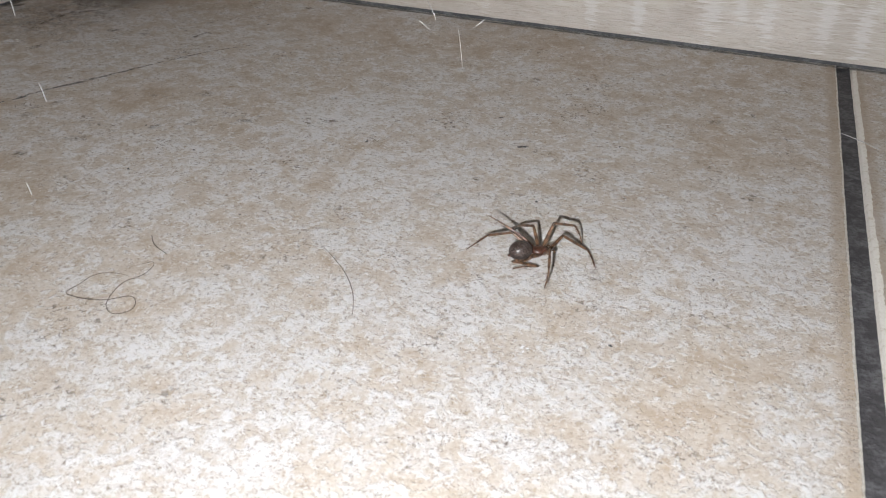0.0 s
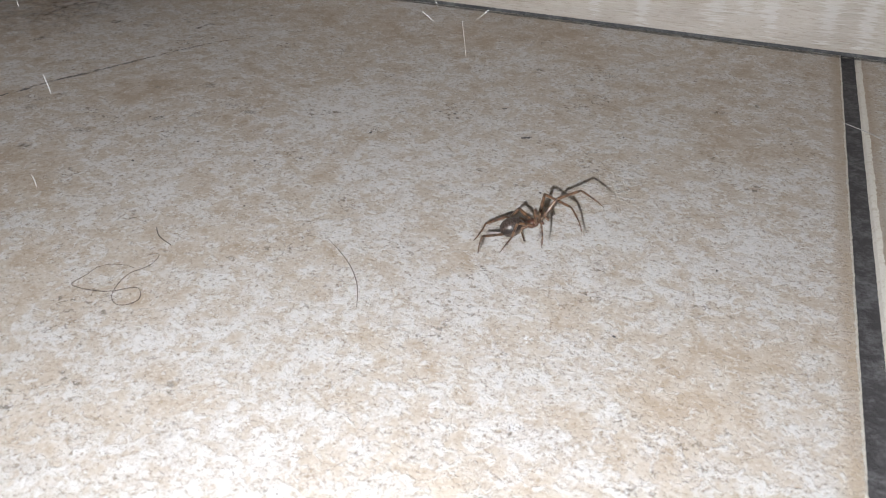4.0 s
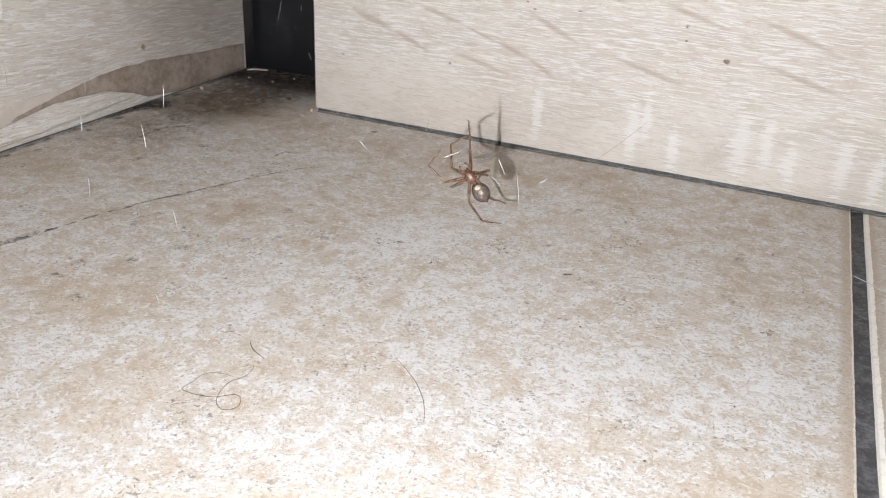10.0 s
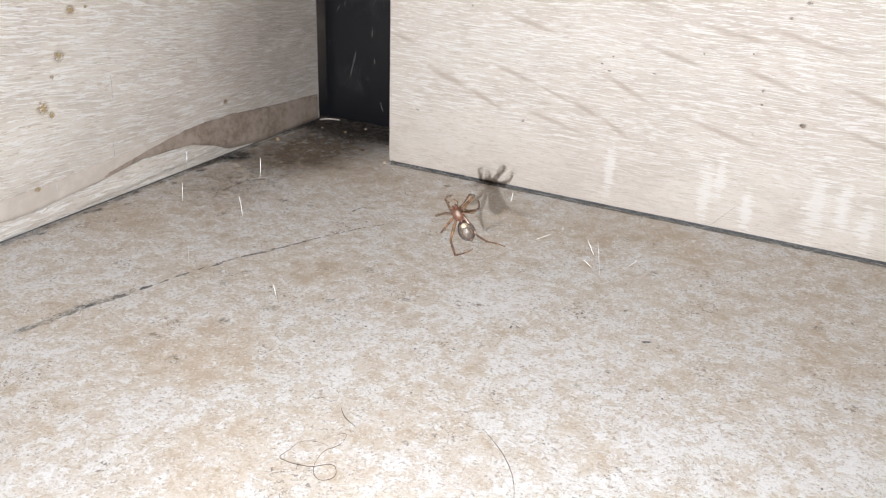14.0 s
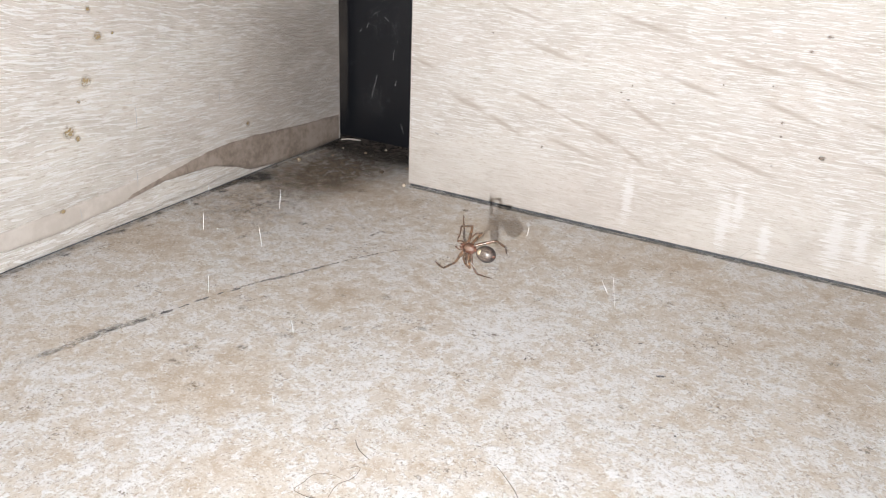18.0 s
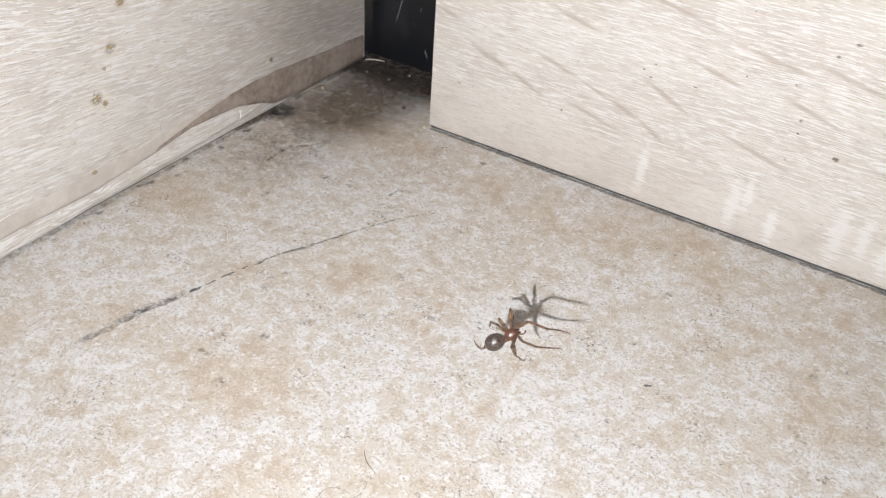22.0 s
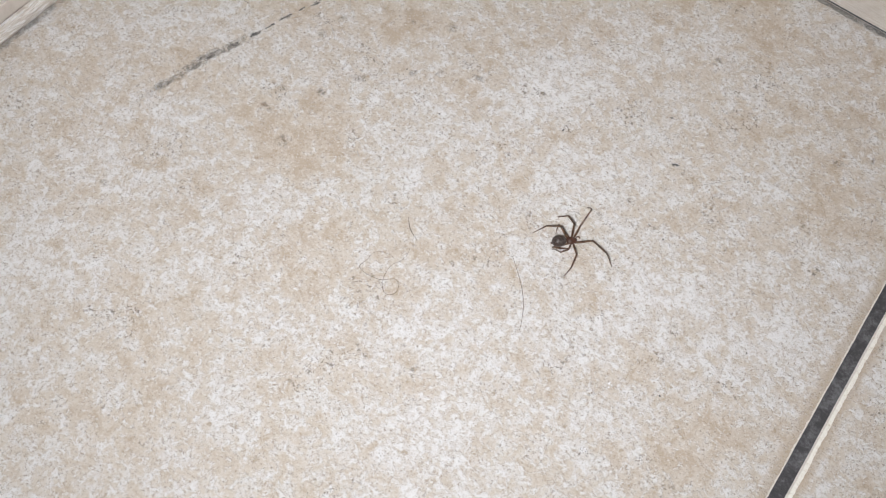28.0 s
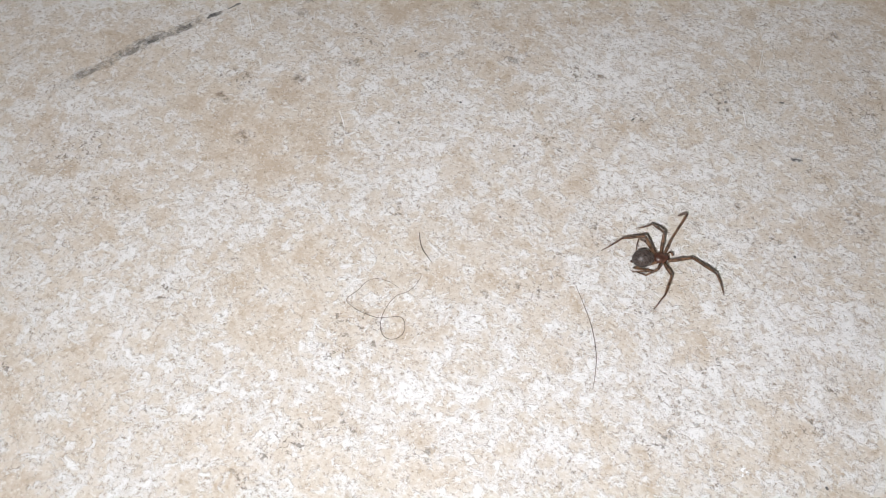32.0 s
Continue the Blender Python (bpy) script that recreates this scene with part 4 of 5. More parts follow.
for n in range(22):
    r = random.Random(50 + n)
    a = Vector((r.gauss(0, 1.6), -0.4 - abs(r.gauss(0, 0.4)), 0.2 + abs(r.gauss(0, 0.5)))) * MM
    d = Vector((r.uniform(-1, 1), r.uniform(-0.3, 0.1), r.uniform(-0.2, 0.5))) * 1.5 * MM
    tube(bm, [a, a + d / 2, a + d], [0.00005, 0.00005, 0.00002], 4)
fluff = tagged(part("lint", bm, SILK, None, "white fluff caught under the plinth board", True), category="lint")
fluff.location = (0.0105, 0.0, 0)

CRUMBS = (
    (-13.7, 5.3, 0.75, HAIR, "dark round crumb on the tile"), (-37.8, 10.9, 0.5, UMBER, "small red-brown crumb on the tile"), (-0.9, -1.2, 0.7, CORE, "pale chip broken off the board"),
    (-30, 20, 0.45, UMBER, "small brown crumb on the tile"), (-22, 12, 0.35, HAIR, "tiny dark crumb on the tile"), (-26, 27, 0.4, CORE, "tiny pale crumb on the tile"),
    (-40, 20, 0.35, CORE, "tiny pale crumb on the tile"), (-9, 14, 0.4, UMBER, "small brown crumb on the tile"), (-18, 24, 0.3, HAIR, "tiny dark crumb on the tile"),
)
STRAW = [(-46.3, 27.5), (-43.5, 29.2), (-39.8, 31.0)]
# crumbs swept into the gap and more silk round the spider's place
def grain(x, y, size, mat, seed, label):
    bm = bmesh.new()
    bmesh.ops.create_icosphere(bm, subdivisions=2, radius=size * MM)
    for v in bm.verts:
        v.co *= 1 + 0.6 * noise.noise(v.co * 1300 + Vector((seed, 0, 0)))
        v.co.z *= 0.7
    ob = tagged(part("crumb", bm, mat, None, label, True), category="crumb", group="crumbs in the corner")
    ob.location = (x * MM, y * MM, size * 0.55 * MM)


for n, (x, y, size, mat, label) in enumerate(CRUMBS):
    grain(x, y, size, mat, n, label)
strand(on_floor(STRAW, 0.5, 8), 0.0003, DRIED, "straw", "short pale splinter lying in the gap", "splinter")
# ends of more stubs that draw the threads' glints as white silk
for ends in (
    ((79.5, -112.4, 37.0), (80.9, -112.4, 35.8)), ((91.8, -107.7, 35.1), (93.9, -106.3, 36.0)), ((95.2, -105.0, 37.5), (95.4, -105.4, 36.5)),
    ((99.2, -105.6, 32.6), (100.7, -105.5, 31.5)), ((106.0, -102.9, 31.9), (107.0, -101.9, 32.8)), ((97.9, -99.6, 33.4), (99.3, -99.9, 31.1)),
    ((91.7, -71.0, 20.6), (93.2, -72.6, 14.5)), ((58.5, -73.1, 12.0), (60.4, -73.6, 7.9)), ((129.2, -64.5, 14.6), (129.9, -64.5, 14.3)),
):
    a, b = Vector(ends[0]) * MM, Vector(ends[1]) * MM
    strand([a, (a + b) / 2 + Vector((0.00004, 0, 0)), b], 0.00004, THIN_SILK, "silk_strand", "short white stub of spider silk drawn for a glint on a thread", "silk", "strands of the web")


# ---- the spider ----
# lengths of thigh, shin and foot in mm, and where the legs join the thorax
LENGTHS = {"1": (4.1, 4.5, 4.2), "2": (3.5, 3.7, 3.5), "3": (2.7, 2.8, 2.7), "4": (3.8, 4.1, 3.9)}
ROOTS = {"1": (0.75, 0.62, -0.2), "2": (0.3, 0.82, -0.25), "3": (-0.25, 0.82, -0.25), "4": (-0.7, 0.62, -0.2)}
spider = tagged(new("spider"), "small brown spider with a dark mottled abdomen and banded amber legs", "spider")


def bristles(bm, length, thick, count, long, seed):
    rng = random.Random(seed)
    for _ in range(count):
        x, a = rng.uniform(0.08, 0.95), rng.uniform(0, 6.28)
        foot = Vector((x * length, 0, 0))
        out = Vector((0.9, math.cos(a), math.sin(a))).normalized()
        tube(bm, [foot, foot + out * long * rng.uniform(0.7, 1.2)], [0.000018, 0.000005], 3)
    return bm


def leg_piece(kind, length, thick):
    """One straight piece of a leg along x, with the swelling that this piece has."""
    L = length * MM
    xs, rs = {
        "thigh": ((0.0, 0.05, 0.12, 0.3, 0.55, 0.8, 0.92, 0.98, 1.02), (0.75, 0.95, 0.85, 1.12, 1.08, 0.88, 0.80, 0.78, 0.45)),
        "shin": ((-0.03, 0.02, 0.10, 0.22, 0.27, 0.33, 0.5, 0.75, 0.92, 0.98, 1.015), (0.45, 0.76, 0.84, 0.78, 0.66, 0.74, 0.80, 0.76, 0.70, 0.62, 0.35)),
        "foot": ((-0.02, 0.02, 0.1, 0.3, 0.52, 0.57, 0.62, 0.8, 0.95, 1.0), (0.35, 0.55, 0.58, 0.52, 0.44, 0.36, 0.40, 0.32, 0.18, 0.05)),
    }[kind]
    # the foot droops a little towards its tip
    droop = -0.10 * L if kind == "foot" else 0.0
    bm = tube(bmesh.new(), [(x * L, 0, droop * max(0.0, x) * (1 - max(0.0, x)) * -2) for x in xs], [r * thick * MM for r in rs], 12)
    return bristles(bm, L, thick, {"thigh": 20, "shin": 34, "foot": 40}[kind], 0.0005, int(length * 10))


body = part("cephalothorax", egg(2.5 * MM, 1.9 * MM, 1.3 * MM, 0.26), CARAPACE, spider, "glossy reddish-brown head and thorax", True)
plate = part("sternum", egg(1.5 * MM, 1.15 * MM, 0.5 * MM, -0.15), STERNUM, spider, "shiny amber-red breast plate", True)
plate.location = (-0.05 * MM, 0, -0.5 * MM)
belly = egg(3.5 * MM, 2.75 * MM, 2.7 * MM, 0.14, 28, 28)
belly = part("abdomen", belly, BELLY, spider, "dark glossy abdomen mottled with silvery grey", True)
belly.location = (-2.95 * MM, 0, 0.40 * MM)
patch = part("belly_patch", egg(0.95 * MM, 1.05 * MM, 0.4 * MM), PALE, belly, "cream-coloured patch under the abdomen", True)
patch.matrix_basis = pose(0.85 * MM, 0, -0.98 * MM, 0, -32, 0)
spin = part("spinneret", egg(0.7 * MM, 0.5 * MM, 0.5 * MM), CARAPACE, belly, "", True)
spin.location = (-1.62 * MM, 0, -0.5 * MM)
neck = bmesh.new()
tube(neck, [(-1.0 * MM, 0, 0), (-1.7 * MM, 0, 0.15 * MM)], [0.35 * MM, 0.3 * MM], 10)
part("waist", neck, CARAPACE, spider, "", True)
for y in (1, -1):
    jaw = part("chelicera", egg(0.9 * MM, 0.45 * MM, 0.55 * MM), CARAPACE, spider, "", True)
    jaw.matrix_basis = pose(1.15 * MM, y * 0.24 * MM, -0.38 * MM, 0, 55, 0)
    palp = bmesh.new()
    tube(palp, bezier([(1.05 * MM, y * 0.45 * MM, -0.15 * MM), (1.6 * MM, y * 0.72 * MM, 0.15 * MM), (2.05 * MM, y * 0.6 * MM, -0.1 * MM), (2.2 * MM, y * 0.42 * MM, -0.5 * MM)], 3),
         [0.13 * MM] * 7 + [0.17 * MM, 0.19 * MM, 0.10 * MM], 8)
    part("pedipalp", palp, LEGS, spider, "", True)
    for x, z, off in ((1.10, 0.34, 0.15), (0.95, 0.45, 0.34)):
        eye = part("eye", egg(0.17 * MM, 0.17 * MM, 0.17 * MM, 0, 8, 8), EYES, spider, "", True)
        eye.location = (x * MM, y * off * MM, z * MM)
legs = {}
for number in "1234":
    thick = {"1": 0.26, "2": 0.245, "3": 0.22, "4": 0.25}[number]
    for flank in "LR":
        thigh = part("leg", leg_piece("thigh", LENGTHS[number][0], thick), LEGS, spider, "banded amber-brown leg", True)
        legs[flank + number] = (thigh, *(part(kind, leg_piece(kind, LENGTHS[number][k], thick), LEGS, thigh, "", True) for k, kind in ((1, "shin"), (2, "foot"))))

# seconds, place of the thorax in mm, its turn in degrees, and for the legs L1 to L4 and R1 to R4
# the directions of thigh, shin and foot in the spider's own space: round z and up from the level, in degrees
SPIDER = [
    (0, (117.5, -105.5, 2.3), (0, 3, 42),
     ((3, 71, 15, -20, 11, -61), (86, 39, 96, -27, 92, -46), (132, 31, 138, 23, 140, 20), (137, 30, 132, -24, 156, -43), (29, 18, -18, -30, -101, -10), (-104, 43, -117, -14, 122, -85), (-145, 18, 92, -44, 112, -28), (-177, -7, -6, -17, 174, -1))),
    (3.2, (117.5, -105.5, 2.3), (0, 3, 42),
     ((3, 71, 15, -20, 11, -61), (86, 39, 96, -27, 92, -46), (132, 31, 138, 23, 140, 20), (137, 30, 132, -24, 156, -43), (29, 18, -18, -30, -101, -10), (-104, 43, -117, -14, 122, -85), (-145, 18, 92, -44, 112, -28), (-177, -7, -6, -17, 174, -1))),
    (3.5, (117.1, -103.4, 2.6), (0, 3, 32),
     ((18, 70, 12, -24, -6, -74), (97, 18, 115, -7, 136, -32), (124, 35, 99, -35, 97, -54), (154, 13, 148, -27, -153, -28), (-9, 38, -59, -13, -86, -56), (-91, 33, -104, -20, -130, -60), (-145, 23, 100, -52, -148, -27), (158, -28, -107, 23, 77, -40))),
    (5.5, (111.6, -111.1, 11.6), (-165, -30, 93),
     ((21, 6, 131, -59, 129, -40), (-92, 0, -146, -41, 138, -51), (104, 31, -90, -79, -74, -34), (28, 53, 46, 71, 161, -38), (-11, 13, -10, 38, 10, 6), (-57, 33, -46, -42, 100, -40), (-120, 13, 169, 25, 88, -1), (-69, 57, 151, -26, -166, 22))),
    (6, (110.4, -111.8, 16.4), (-167, -37, 95),
     ((28, 33, -27, -77, -140, -33), (69, 30, -63, -77, -117, -42), (104, 31, -90, -79, -74, -34), (-171, 20, 132, -34, 43, -20), (16, 18, -63, 58, -151, -41), (-92, 6, -20, -44, 71, -43), (-129, -7, -2, -28, 34, -22), (-106, 54, 93, 56, 160, -48))),
    (6.5, (109.3, -109.2, 15.5), (-168, -39, 97),
     ((28, 33, -27, -77, -140, -33), (69, 30, -63, -77, -117, -42), (104, 31, -90, -79, -74, -34), (-170, 22, 149, -33, 84, -48), (20, 15, -63, 58, -148, -41), (-78, 28, -19, -25, 59, -3), (-128, -5, -3, -26, 32, -22), (-106, 55, 99, 55, 160, -49))),
    (7, (107.5, -105.7, 16.8), (173, -39, 116),
     ((-25, 36, 20, 37, 119, -58), (69, 30, -63, -77, -117, -42), (104, 31, -90, -79, -74, -34), (173, 71, 162, -53, 148, -54), (-50, -19, 5, -63, 82, -56), (-54, 31, 10, -15, 68, -12), (-104, 31, 90, -79, 74, -34), (-130, 35, 159, -17, 98, -38))),
    (7.5, (104.8, -103.5, 23.3), (149, -43, 140),
     ((27, 42, 154, -83, 130, -76), (53, 55, 49, 41, 46, 14), (104, 31, -90, -79, -74, -34), (175, 56, 180, -57, 164, -49), (-139, -72, -102, -75, 35, -18), (-69, 30, 63, -77, 117, -42), (-104, 31, 90, -79, 74, -34), (-105, 46, 174, 63, 141, -4))),
    (8, (101.0, -103.3, 26.2), (142, -33, 146),
     ((-26, 30, 100, -79, 124, -57), (25, 63, 63, 50, 152, -39), (104, 31, -90, -79, -74, -34), (121, 71, 153, -55, 139, -42), (-39, 15, 38, -62, 93, -4), (-69, 30, 63, -77, 117, -42), (-83, -5, -35, -24, 8, -28), (-141, 2, 151, -38, 111, -46))),
    (8.5, (99.3, -103.8, 27.7), (125, -46, 173),
     ((50, 48, -148, -67, 50, -80), (136, 43, 127, -55, -61, -51), (104, 31, -90, -79, -74, -34), (179, 2, 165, -66, -161, -61), (32, -3, 31, -30, 43, -48), (-81, 30, -49, 36, -43, -31), (-88, 53, -76, -57, 98, -58), (-135, 22, -164, -57, 110, -35))),
    (9, (98.8, -104.1, 28.4), (127, -47, 171),
     ((49, 49, -146, -63, 55, -82), (142, 35, 122, -62, -58, -56), (104, 31, -90, -79, -74, -34), (166, 0, 174, -48, 170, -30), (24, 31, 27, -47, 50, -58), (-33, 42, -33, -43, -20, -60), (-93, 40, -71, -48, 104, -46), (-135, 1, 178, -49, 105, -39))),
    (10, (95.1, -104.4, 31.5), (123, -47, 175),
     ((31, 47, 36, -61, 30, -51), (136, 49, -46, -72, -122, -73), (104, 31, -90, -79, -74, -34), (-180, 13, 149, -77, 142, -62), (-26, 53, 30, 33, 97, -34), (-68, 20, -11, -6, 71, 0), (-77, -2, 114, -74, 89, -64), (-143, 35, 178, -28, 130, -32))),
    (10.5, (92.7, -105.4, 33.5), (148, -63, 147),
     ((-16, 45, -16, 46, -7, -6), (125, 70, 108, -53, 69, -65), (104, 31, -90, -79, -74, -34), (137, 63, 154, 56, 173, -44), (-14, 71, -47, 67, -54, -64), (-73, 67, -66, -31, -2, -4), (-104, 31, 90, -79, 74, -34), (-144, 49, 175, -54, 67, -50))),
    (11, (89.2, -107.8, 33.7), (137, -31, 159),
     ((48, 38, 32, 56, 40, 34), (69, 36, -155, -51, -127, -63), (104, 31, -90, -79, -74, -34), (155, 23, 172, -26, -178, -14), (5, 38, -17, 27, -13, 2), (-93, 0, -4, -65, -62, -14), (-104, 31, 90, -79, 74, -34), (-101, 53, -167, -15, 110, -42))),
    (11.5, (86.5, -110.1, 33.3), (123, -40, -177),
     ((28, 33, -27, -77, -140, -33), (69, 30, -63, -77, -117, -42), (104, 31, -90, -79, -74, -34), (152, 53, 120, -65, 84, -56), (-3, 72, -5, 60, 45, 24), (-83, 47, -21, 55, 4, -57), (-104, 31, 90, -79, 74, -34), (-126, 63, -158, 61, 159, -38))),
    (12, (84.7, -111.5, 34.0), (135, -43, 166),
     ((7, 12, -121, -60, -160, -47), (127, 51, -110, -71, -139, -69), (104, 31, -90, -79, -74, -34), (156, 32, 123, -57, 82, -45), (-41, -50, -15, -51, 7, -14), (-98, 0, -19, -58, 91, -55), (-109, 2, 108, -74, 88, -70), (-119, 21, 180, -44, 83, -64))),
    (12.5, (82.2, -115.6, 37.3), (144, -30, 152),
     ((8, 39, 141, -67, 170, -64), (69, 30, -63, -77, -117, -42), (104, 31, -90, -79, -74, -34), (163, 69, 168, -43, 162, -38), (-23, 40, -40, 50, -10, 30), (-69, 30, 63, -77, 117, -42), (-104, 31, 90, -79, 74, -34), (-88, 51, -174, -33, 125, -38))),
    (13, (82.1, -118.9, 39.2), (151, -52, 148),
     ((75, 72, 51, -72, -98, -87), (142, 57, 112, -63, -114, -65), (104, 31, -90, -79, -74, -34), (152, 8, 145, -44, 137, -36), (-40, 33, 130, -68, 110, -65), (-89, 47, -27, -60, 64, -68), (-104, 48, 145, -55, 148, -68), (-135, 36, 175, -44, 99, -42))),
    (14, (80.7, -113.6, 39.1), (131, -53, 170),
     ((140, 58, 82, -72, 15, -76), (69, 30, -63, -77, -117, -42), (104, 31, -90, -79, -74, -34), (172, 1, 149, -64, 132, -43), (-15, 79, 5, -72, 96, -73), (-53, 67, -85, -68, 103, -57), (-111, 26, -124, -75, 84, -65), (-137, 26, -172, -53, 96, -38))),
    (14.5, (78.1, -109.0, 36.8), (121, -10, 172),
     ((10, 48, 109, -82, 157, -78), (69, 30, -63, -77, -117, -42), (104, 31, -90, -79, -74, -34), (129, 63, 126, -55, 152, -63), (3, 41, -36, 45, 21, 19), (-69, 30, 63, -77, 117, -42), (-104, 31, 90, -79, 74, -34), (-51, 74, -67, 75, -178, -26))),
    (17, (77.0, -108.7, 37.2), (118, -8, -179),
     ((17, 60, 37, 56, 96, -57), (69, 30, -63, -77, -117, -42), (104, 31, -90, -79, -74, -34), (144, 14, -169, -44, -149, -61), (-57, 44, -89, -71, 81, -81), (-84, 60, 132, -78, 150, -61), (-104, 31, 90, -79, 74, -34), (-76, 64, -95, 70, 175, -25))),
    (18, (78.2, -110.0, 38.0), (118, -5, 179),
     ((16, 58, 35, 55, 102, -56), (69, 30, -63, -77, -117, -42), (104, 31, -90, -79, -74, -34), (146, 17, -169, -42, -152, -59), (-53, 42, -97, -72, 100, -80), (-77, 59, 139, -75, 152, -58), (-104, 31, 90, -79, 74, -34), (-70, 62, -85, 69, 176, -23))),
    (19, (76.4, -109.3, 37.2), (115, -15, -161),
     ((153, 46, 78, -63, -82, -68), (69, 30, -63, -77, -117, -42), (104, 31, -90, -79, -74, -34), (151, -1, -157, -42, -49, -45), (8, 68, -33, -71, 158, -67), (-86, 71, -81, -53, -45, -4), (-104, 31, 90, -79, 74, -34), (-128, 68, -134, 71, 163, -37))),
    (20, (77.9, -109.8, 36.2), (113, 12, -176),
     ((28, 33, -27, -77, -140, -33), (69, 30, -63, -77, -117, -42), (104, 31, -90, -79, -74, -34), (-151, 10, -156, -50, 156, -44), (20, 33, -107, -73, 123, -52), (-13, 47, -28, 26, 0, -6), (-104, 31, 90, -79, 74, -34), (-59, 64, -133, -48, -123, -57))),
    (21, (80.6, -110.8, 33.2), (137, 51, -116),
     ((135, 67, 78, -76, 124, -81), (-93, 51, -50, -71, 19, -75), (104, 31, -90, -79, -74, -34), (146, 27, -162, -72, -45, -35), (39, 76, -37, 66, -12, -67), (-69, 30, 63, -77, 117, -42), (-104, 31, 90, -79, 74, -34), (-154, 39, -110, -70, -169, -66))),
    (22, (90.1, -118.4, 45.6), (42, -23, 48),
     ((1, 56, -48, 47, -36, -29), (69, 30, -63, -77, -117, -42), (104, 31, -90, -79, -74, -34), (116, 61, 128, -73, -134, -77), (-81, 74, -48, 62, -28, -21), (-143, 62, -88, -66, -61, -63), (-104, 31, 90, -79, 74, -34), (174, 23, 171, -71, 104, -59))),
    (22.5, (93.7, -117.5, 52.7), (32, -28, 60),
     ((-26, 49, -3, 60, 14, -17), (69, 30, -63, -77, -117, -42), (104, 31, -90, -79, -74, -34), (133, 60, -159, -67, 163, -68), (-71, 72, -66, -67, -64, -57), (-146, 69, -104, -67, -69, -70), (-104, 31, 90, -79, 74, -34), (-174, 1, 149, -61, 91, -65))),
    (23, (94.4, -119.0, 58.6), (32, -38, 55),
     ((11, 47, 34, -67, 21, -64), (48, 48, -128, -74, -112, -75), (81, 70, 147, -51, 158, -57), (-6, 88, 140, 78, 146, -37), (6, 39, -18, 6, -3, -36), (-39, 34, -158, -44, 116, -61), (-8, 79, -71, 72, -133, -53), (-78, 82, -152, -44, 135, -51))),
    (23.5, (91.2, -108.3, 51.0), (31, -39, 40),
     ((-10, 41, 5, 38, 18, 17), (-41, 37, -43, 22, -46, -14), (104, 31, -90, -79, -74, -34), (52, 59, 99, -76, -110, -86), (-50, 62, -29, 51, -69, -58), (-96, 71, -127, -55, -92, -70), (-104, 31, 90, -79, 74, -34), (-156, 60, 158, -46, 99, -65))),
    (24, (90.0, -106.0, 38.7), (28, -9, -11),
     ((7, 20, 89, -78, 51, -70), (38, 32, 21, 2, 30, -17), (104, 31, -90, -79, -74, -34), (142, 65, 159, -49, -178, -79), (-54, -11, -42, -65, -33, -45), (-84, 50, -142, -52, -104, -54), (-87, 59, -140, -51, -155, -62), (-124, 40, 171, -45, 107, -71))),
    (24.5, (91.1, -106.5, 36.9), (25, -6, -21),
     ((-7, 39, 2, 24, -2, -26), (17, 44, 15, 10, -6, -22), (104, 31, -90, -79, -74, -34), (122, 47, 176, -51, 102, -73), (-26, 51, -36, 44, -78, -43), (-69, 30, 63, -77, 117, -42), (-104, 31, 90, -79, 74, -34), (-129, 69, -178, -41, 130, -50))),
    (25, (92.3, -110.2, 33.3), (5, 4, -63),
     ((57, 12, 105, -61, 96, -24), (91, 3, 55, 24, 94, -28), (104, 31, -90, -79, -74, -34), (141, 21, 122, -51, -115, -67), (-53, 46, -94, -69, -77, -67), (-61, 67, -151, -54, -168, -63), (-10, 30, -49, -76, -99, -77), (-113, 63, -175, -27, 118, -47))),
    (25.5, (90.6, -109.5, 22.1), (-10, 2, -91),
     ((12, 51, -1, 25, 13, -71), (53, 75, 115, -56, 176, -37), (104, 31, -90, -79, -74, -34), (173, 47, -176, -34, -174, -44), (16, 40, 9, 30, 14, -20), (-55, 67, -137, 58, -164, -4), (-104, 31, 90, -79, 74, -34), (-80, 72, -81, 56, -131, -29))),
    (27.5, (95.8, -102.6, 2.2), (0, 3, 47),
     ((52, -7, 44, 31, 85, -57), (77, 51, 96, -32, 140, -51), (119, 9, 87, -44, -116, -9), (132, 47, 144, -41, -175, -39), (-3, 7, -63, 15, -55, -49), (-94, 23, -123, -3, -149, -64), (-125, 32, 152, -61, 134, -23), (-177, -7, -6, -17, 174, -1))),
]
ORDER = ["L1", "L2", "L3", "L4", "R1", "R2", "R3", "R4"]


def way(round_z, rise):
    a, e = radians(round_z), radians(rise)
    return Vector((math.cos(e) * math.cos(a), math.cos(e) * math.sin(a), math.sin(e)))


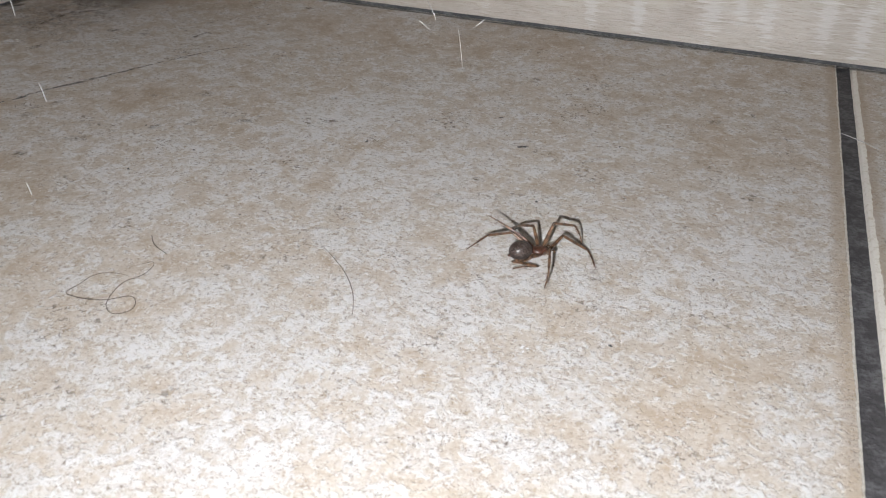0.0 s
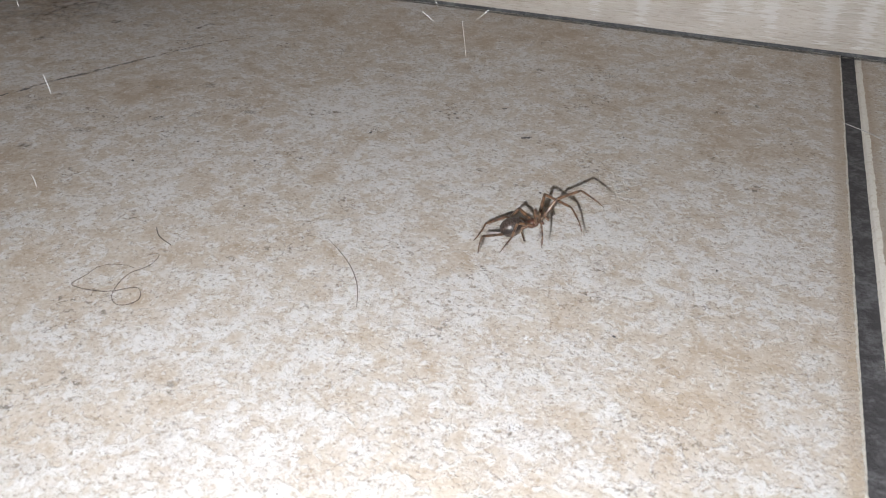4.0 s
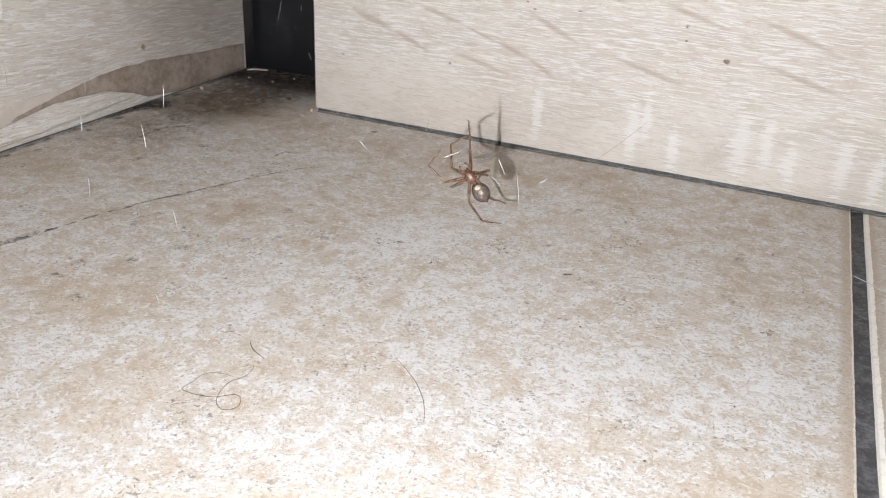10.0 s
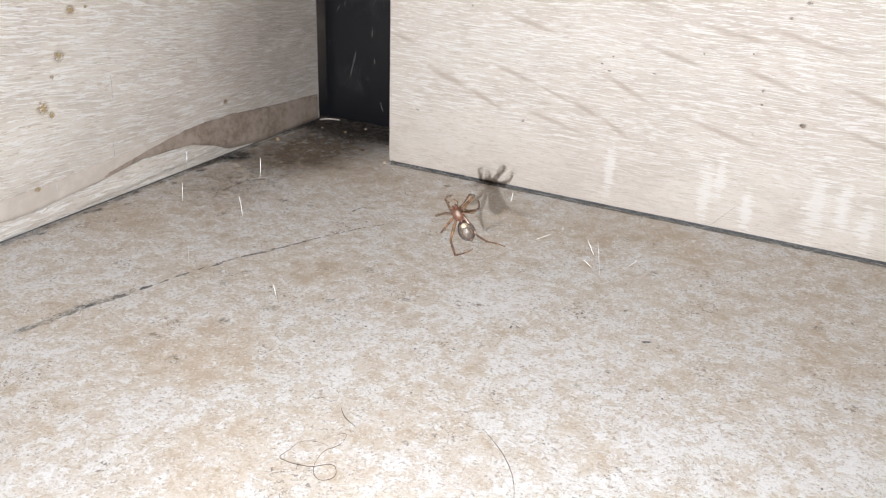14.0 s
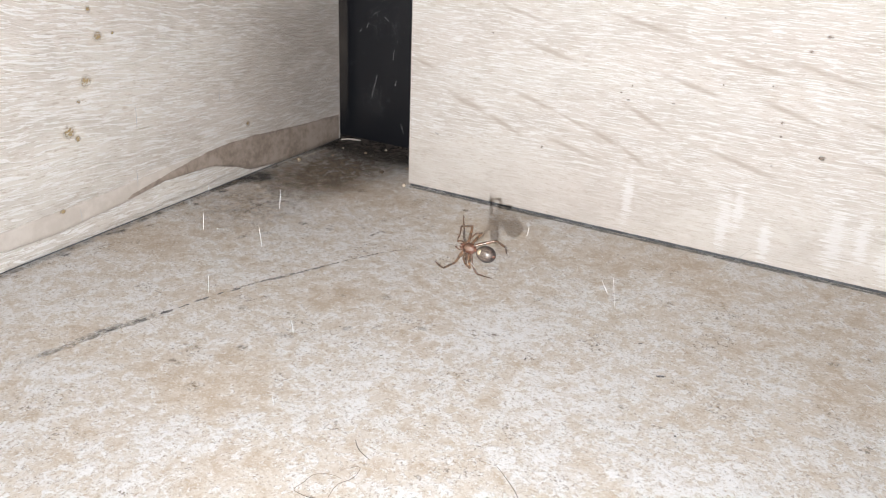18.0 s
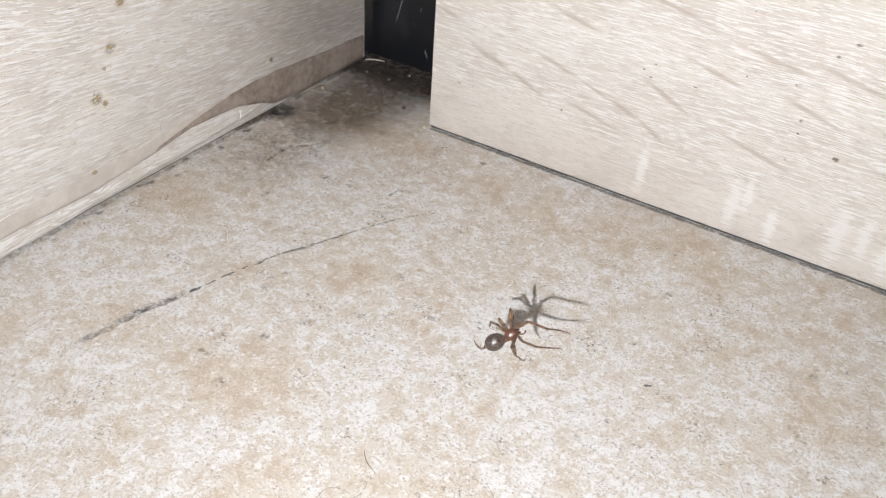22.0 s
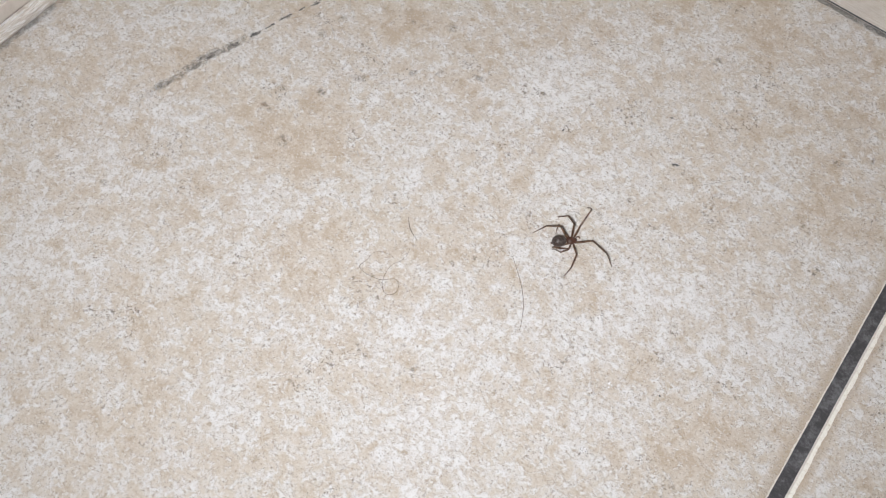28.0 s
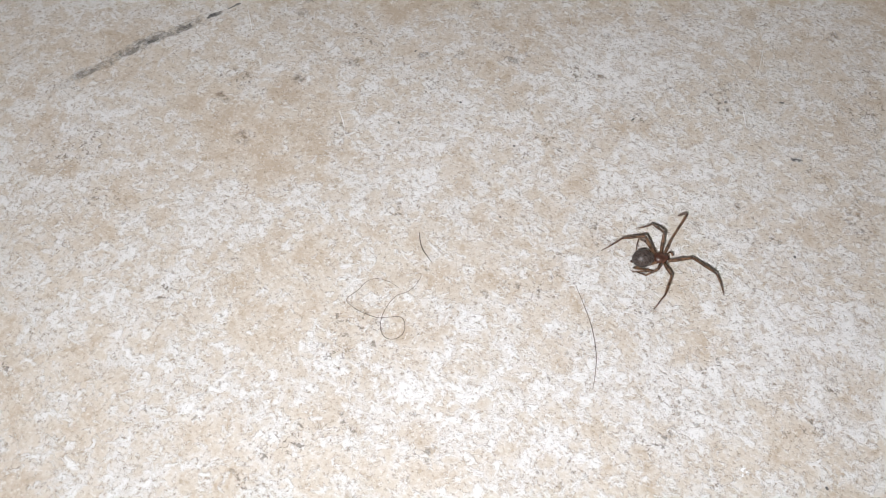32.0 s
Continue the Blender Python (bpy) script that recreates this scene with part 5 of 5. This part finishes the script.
def spider_rows():
    """The spider's poses and its legs' directions every quarter of a second, between the rows above."""
    rows = [(t, pose(*(v * MM for v in place), *turn), [[way(*leg[k : k + 2]) for k in (0, 2, 4)] for leg in bent]) for t, place, turn, bent in SPIDER]
    out = []
    for k in range(0, 129):
        t = k / 4
        i = max(n for n in range(len(rows)) if rows[n][0] <= t)
        j = min(i + 1, len(rows) - 1)
        s = 0.0 if i == j else (t - rows[i][0]) / (rows[j][0] - rows[i][0])
        a, b = rows[i][1], rows[j][1]
        q = a.to_quaternion().slerp(b.to_quaternion(), s)
        place = a.translation.lerp(b.translation, s)
        out.append((t, Matrix.LocRotScale(place, q, None), [[v.slerp(w, s, v) for v, w in zip(p, r)] for p, r in zip(rows[i][2], rows[j][2])]))
    return out


def leg_poses(leg, bent):
    """The poses of a leg's three pieces, time by time; each piece turns no more about its length than it must."""
    root = Vector(ROOTS[leg[1]]) * MM
    root.y *= 1 if leg[0] == "L" else -1
    turns, out = [Vector((1, 0, 0)).rotation_difference(v) for v in bent[0]], []
    for ways in bent:
        place, poses = root, []
        for k, v in enumerate(ways):
            turns[k] = (turns[k] @ Vector((1, 0, 0))).rotation_difference(v) @ turns[k]
            poses.append(Matrix.LocRotScale(place, turns[k], None))
            place = place + v * LENGTHS[leg[1]][k] * MM
        thigh = poses[0].inverted()
        out.append((poses[0], thigh @ poses[1], thigh @ poses[2]))
    return out


# ---- the torch beside the lens ----
torch = tagged(new("torch"), "lit white phone torch carried beside the lens", "torch")
bm = bmesh.new()
bmesh.ops.create_cone(bm, cap_ends=True, segments=32, radius1=0.0006, radius2=0.0006, depth=0.0001)
lamp = part("glowing_disc", bm, GLOW, torch, "bright white lit disc")
bm = bmesh.new()
bmesh.ops.create_cone(bm, cap_ends=True, segments=32, radius1=0.0026, radius2=0.0024, depth=0.004)
part("case", bm, CASE, torch, "black case").location = (0, 0, 0.0022)


def motions():
    rows = spider_rows()
    walk(spider, [(t, m) for t, m, bent in rows])
    for n, leg in enumerate(ORDER):
        poses = leg_poses(leg, [bent[n] for t, m, bent in rows])
        for k, piece in enumerate(legs[leg]):
            walk(piece, [(row[0], p[k]) for row, p in zip(rows, poses)])
    walk(torch, [(t, look(eye, target, roll) @ pose(-0.0115, -0.0105, 0.010, 39, -9)) for t, eye, target, roll in PATH])


motions()
